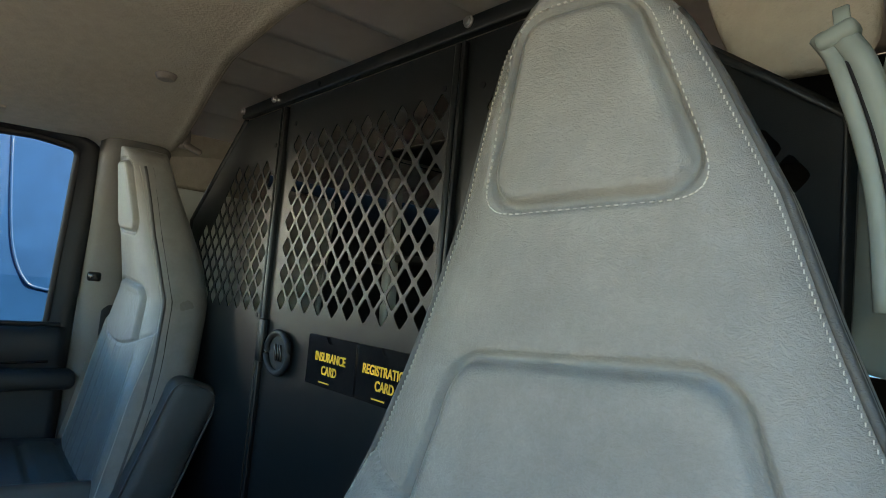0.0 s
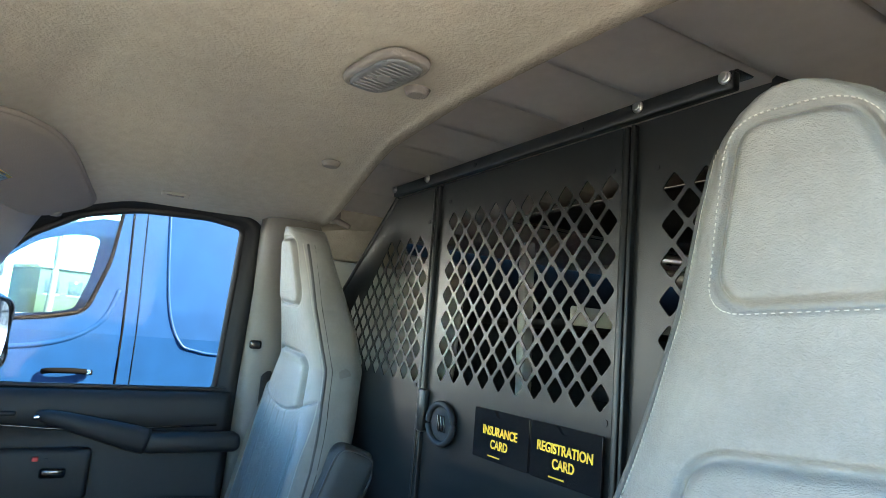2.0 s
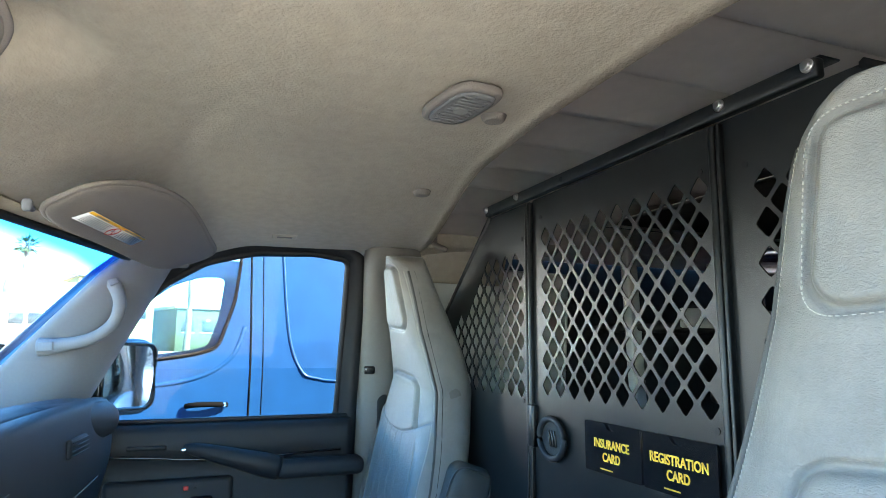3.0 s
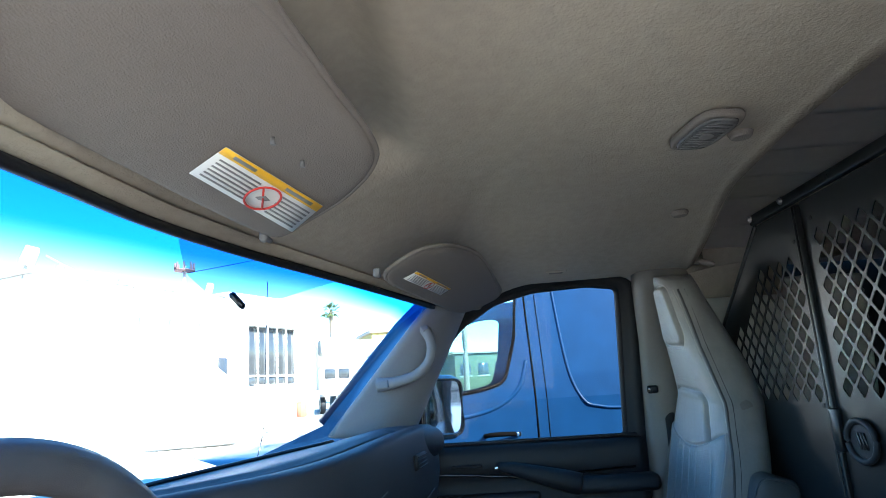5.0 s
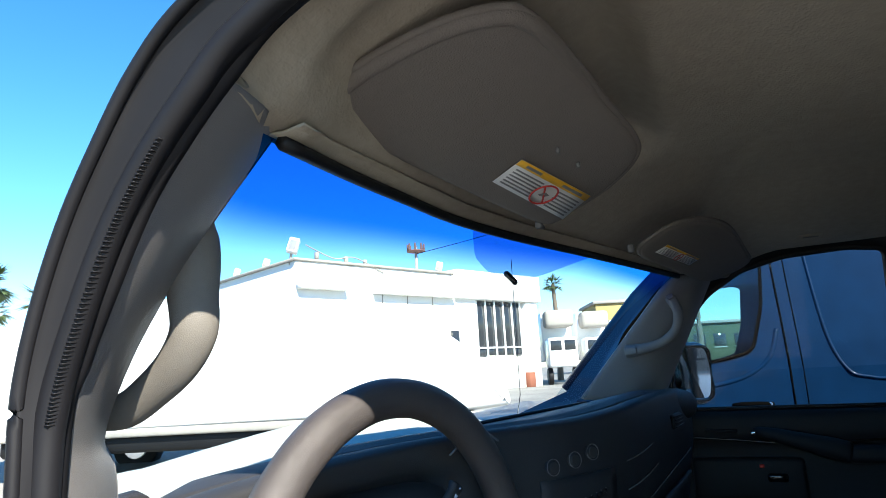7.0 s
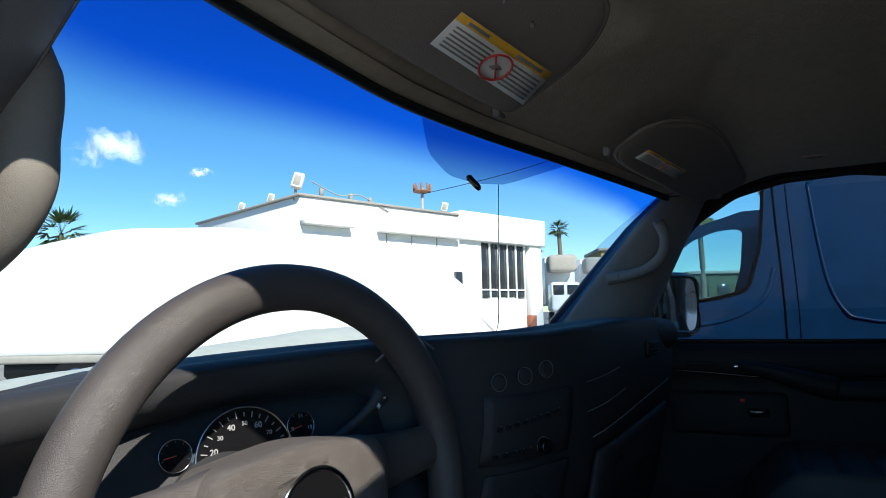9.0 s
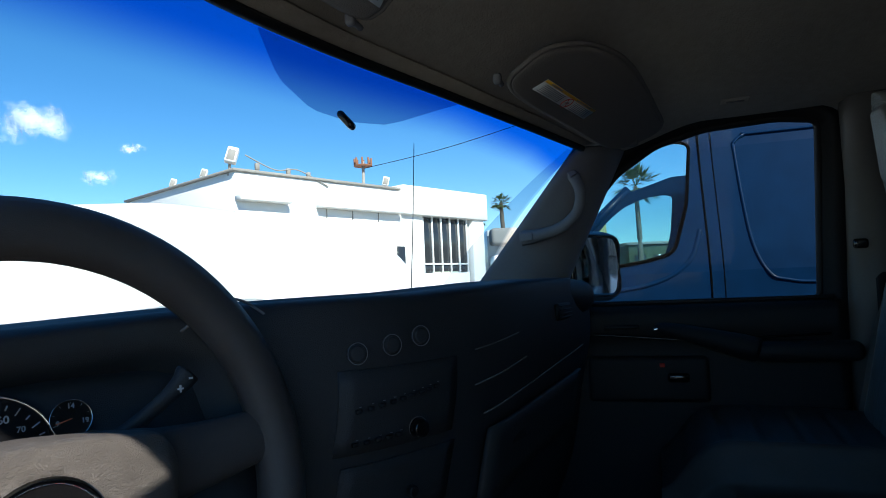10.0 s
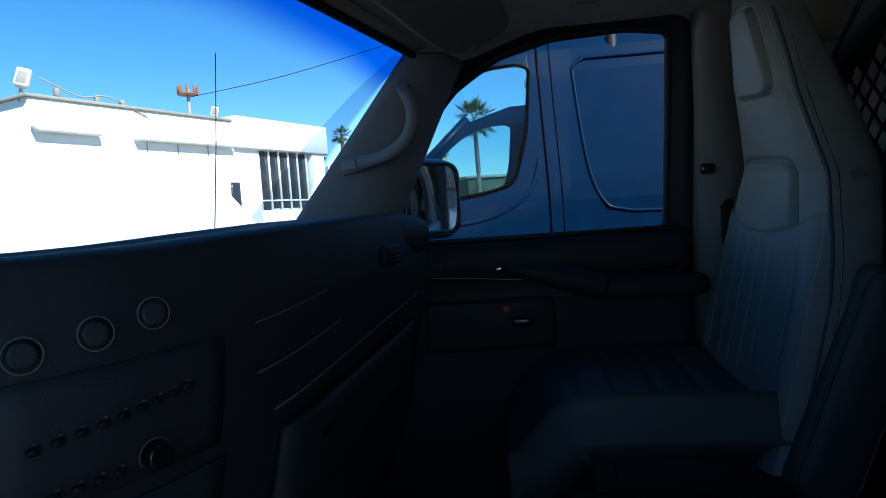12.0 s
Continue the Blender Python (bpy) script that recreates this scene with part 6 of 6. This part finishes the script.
far_house(14, 21, 38, 7.2, material("ochre_render", (0.40, 0.31, 0.13), 0.9, scale=2), "low ochre building far beyond the lot")
far_house(24, 34, 40, 4.6, material("green_render", (0.07, 0.085, 0.05), 0.9, scale=2), "green-fronted building far beyond the lot")
far_house(-58, -40, 32, 5.0, WHITE_WALL, "low white building far across the lot")


def white_truck(at, label):
    t = thing("box_truck", label, "truck", at, "white trucks")
    part("cab", rbox(1.5, 1.6, 1.5, 0.15, 3, Matrix.Translation((0, 0, 1.6))), WHITE_PAINT, t)
    part("fairing", rbox(1.5, 1.2, 0.9, 0.2, 3, Matrix.Translation((0, 0.3, 3.35))), CONCRETE, t)
    part("box", rbox(1.6, 5, 2.6, 0.05, 2, Matrix.Translation((0, 3.6, 2.5))), WHITE_PAINT, t)
    for x in (-0.35, 0.35):
        part("window", rbox(0.55, 0.05, 0.5, 0.05, 2, Matrix.Translation((x, -0.80, 1.95))), BRONZE, t)
    for x in (-0.65, 0.65):
        part("wheel", cyl(0.42, 0.25, 24, at=pose(x, 0, 0.42, 0, 90), bev=0.03), RUBBER, t)


white_truck(FAR @ Matrix.Translation((4.75, 3.0, 0)), "white day-cab truck parked beyond the building")
white_truck(FAR @ Matrix.Translation((7.0, 5.0, 0)), "white day-cab truck parked beyond the building")


def white_van():
    v = thing("parked_van", "white van with a sloping nose parked side-on in the sun", "van", FAR @ Matrix.Translation((0, -21.0, -0.43)))
    prof = rounded([(-7.6, 0.75), (-0.2, 0.80), (0.42, 0.85), (0.40, 1.05), (0.02, 1.42), (-0.30, 1.85), (-1.4, 2.30), (-3.6, 2.66), (-5.4, 2.68), (-6.6, 2.46), (-7.6, 2.2)], 0.30, 5)
    part("body", prism(prof, 2.0, 0.12, 3, pose(0, 2.0, 0, 90)), WHITE_PAINT, v)
    part("sill", rbox(7.4, 0.08, 0.12, 0.03, 2, Matrix.Translation((-3.6, 0.02, 0.74))), CONCRETE, v, "grey sill strip")
    part("underbody", rbox(7.0, 1.8, 0.3, 0.05, 1, Matrix.Translation((-3.6, 1.0, 0.6))), DARK_TRIM, v)
    for x in (-5.9, -1.95):
        for y in (0.14, 1.86):
            w = part("wheel", cyl(0.40, 0.26, 32, at=pose(x, y, 0.40, 90), bev=0.03), RUBBER, v, "black tyre")
            part("rim", cyl(0.22, 0.28, 24, at=pose(x, y, 0.40, 90), bev=0.02), CHROME, w)


white_van()
white_truck(FAR @ Matrix.Translation((-32.5, 8.0, 0)), "white box truck parked far across the lot")


# bonnet of this van, seen over the dashboard
BONNET = material("dusty_bonnet_paint", (0.46, 0.48, 0.44), 0.6, vary=0.22, scale=9, bump=0.3, bump_scale=300)


def bonnet():
    crest = [(-0.92, 1.27), (-0.6, 1.31), (-0.3, 1.342), (-0.1, 1.360), (0.1, 1.375), (0.35, 1.388), (0.7, 1.390), (0.92, 1.37)]
    rows = []
    for i in range(41):
        x = -0.92 + 1.84 * i / 40
        row = []
        for j in range(22):
            y = 1.30 + 0.85 * j / 21
            rib = 0.006 * (step(0.30, 0.34, abs(x - 0.05)) - step(0.60, 0.64, abs(x - 0.05)))
            row.append((x, y, lerp(x, crest) + rib - 0.55 * max(0, 1.6 - y) ** 1.5 - 0.75 * max(0, y - 1.62) ** 1.6))
        rows.append(row)
    b = tagged(part("bonnet", sheet("bonnet", rows, -0.02), BONNET), "dusty pale grey bonnet of the van below the windshield", "bonnet")
    part("cowl", tube("cowl", smooth_path([(-0.92, 1.30, 1.27), (-0.4, 1.48, 1.275), (0.1, 1.52, 1.28), (0.5, 1.40, 1.29), (0.9, 1.10, 1.32)], 8), 0.022, 8), RUBBER, b, "black cowl with the wipers parked")


bonnet()


def cloud_vapour():
    """Ragged white vapour that thins out to nothing towards the rim."""
    m = material("cloud_vapour", (0.93, 0.94, 0.96), 1.0, vary=0.02, scale=0.02, spec=0.0)
    nt = m.node_tree
    co = nt.nodes.new("ShaderNodeTexCoord")
    far = nt.nodes.new("ShaderNodeVectorMath")
    far.operation = "LENGTH"
    mp = nt.nodes.new("ShaderNodeMapping")
    mp.inputs["Scale"].default_value = (1.0, 1.0, 2.4)
    nt.links.new(co.outputs["Object"], mp.inputs["Vector"])
    nt.links.new(mp.outputs[0], far.inputs[0])
    no = nt.nodes.new("ShaderNodeTexNoise")
    no.inputs["Scale"].default_value, no.inputs["Detail"].default_value, no.inputs["Roughness"].default_value = 3.2, 8, 0.62
    info = nt.nodes.new("ShaderNodeObjectInfo")
    sh = nt.nodes.new("ShaderNodeVectorMath")
    nt.links.new(co.outputs["Object"], sh.inputs[0])
    nt.links.new(info.outputs["Location"], sh.inputs[1])
    nt.links.new(sh.outputs[0], no.inputs["Vector"])
    d = nt.nodes.new("ShaderNodeMath")
    d.operation = "MULTIPLY_ADD"
    nt.links.new(far.outputs["Value"], d.inputs[0])
    d.inputs[1].default_value = -0.62
    nt.links.new(no.outputs["Fac"], d.inputs[2])
    mr = nt.nodes.new("ShaderNodeMapRange")
    mr.interpolation_type = "SMOOTHSTEP"
    mr.inputs["From Min"].default_value, mr.inputs["From Max"].default_value, mr.inputs["To Max"].default_value = 0.04, 0.55, 0.6
    nt.links.new(d.outputs[0], mr.inputs["Value"])
    tr = nt.nodes.new("ShaderNodeBsdfTransparent")
    mx = nt.nodes.new("ShaderNodeMixShader")
    nt.links.new(mr.outputs[0], mx.inputs[0])
    nt.links.new(tr.outputs[0], mx.inputs[1])
    nt.links.new(nt.nodes["Principled BSDF"].outputs[0], mx.inputs[2])
    nt.links.new(mx.outputs[0], nt.nodes["Material Output"].inputs[0])
    return m


CLOUD = cloud_vapour()


def cloud(at, w, seed):
    c = thing("cloud", "small white fair-weather cloud", "cloud", at, "clouds", "structure")
    bank = sheet("vapour", [[(-1 + 2 * i / 12, 0.15 * math.sin(i * 1.3 + j + seed), -0.45 + 0.9 * j / 6) for j in range(7)] for i in range(13)])
    part("vapour", bank, CLOUD, c, at=Matrix.Scale(w * 0.8, 4)).visible_shadow = False


FAR_SKY = FAR @ Matrix.Translation((0, -30, 0))
cloud(FAR_SKY @ Matrix.Translation((-352, 600, 172)), 80, 1)
cloud(FAR_SKY @ Matrix.Translation((-292, 600, 117)), 32, 2)
cloud(FAR_SKY @ Matrix.Translation((-262, 600, 143)), 22, 3)
a = thing("radio_antenna", "thin black whip antenna on the wing", "antenna", pose(0.90, 1.30, 1.255))
part("whip", tube("whip", [(0, 0, -0.03), (0.14, 0.0, 0.14), (0.29, 0.04, 0.38), (0.44, 0.08, 0.67)], 0.0014, 6), BLACK, a)
part("base", cyl(0.015, 0.05, 16, 0.010, at=Matrix.Translation((0, 0, -0.02))), BLACK, a)


def back_fence():
    f = thing("slatted_fence", "tall dark slatted fence behind the parking bay", "fence", pose(-3.0, -9.0, 0))
    for k in range(60):
        part("slat", rbox(0.07, 0.03, 3.6, 0.01, 1, Matrix.Translation((0.16 * k, 0, 1.8))), CONCRETE, f)
    part("screen", rbox(9.7, 0.02, 3.5, 0.005, 1, Matrix.Translation((4.72, -0.05, 1.75))), DARK_TRIM, f, "dark screen behind the slats")
    for z in (0.4, 1.9, 3.2):
        part("rail", rbox(9.7, 0.05, 0.09, 0.01, 1, Matrix.Translation((4.72, 0.04, z))), DARK_TRIM, f)
    b = thing("waste_bin", "white steel bin standing against the fence", "bin", pose(1.35, -7.8, 0))
    part("tub", rbox(1.3, 0.9, 1.1, 0.05, 2, Matrix.Translation((0, 0, 0.62))), WHITE_PAINT, b)
    part("lid", rbox(1.36, 0.96, 0.08, 0.03, 2, Matrix.Translation((0, 0, 1.21))), CONCRETE, b)
    for x in (-0.5, 0.5):
        part("castor", cyl(0.06, 0.06, 14, at=pose(x, 0, 0.06, 0, 90)), RUBBER, b)


back_fence()
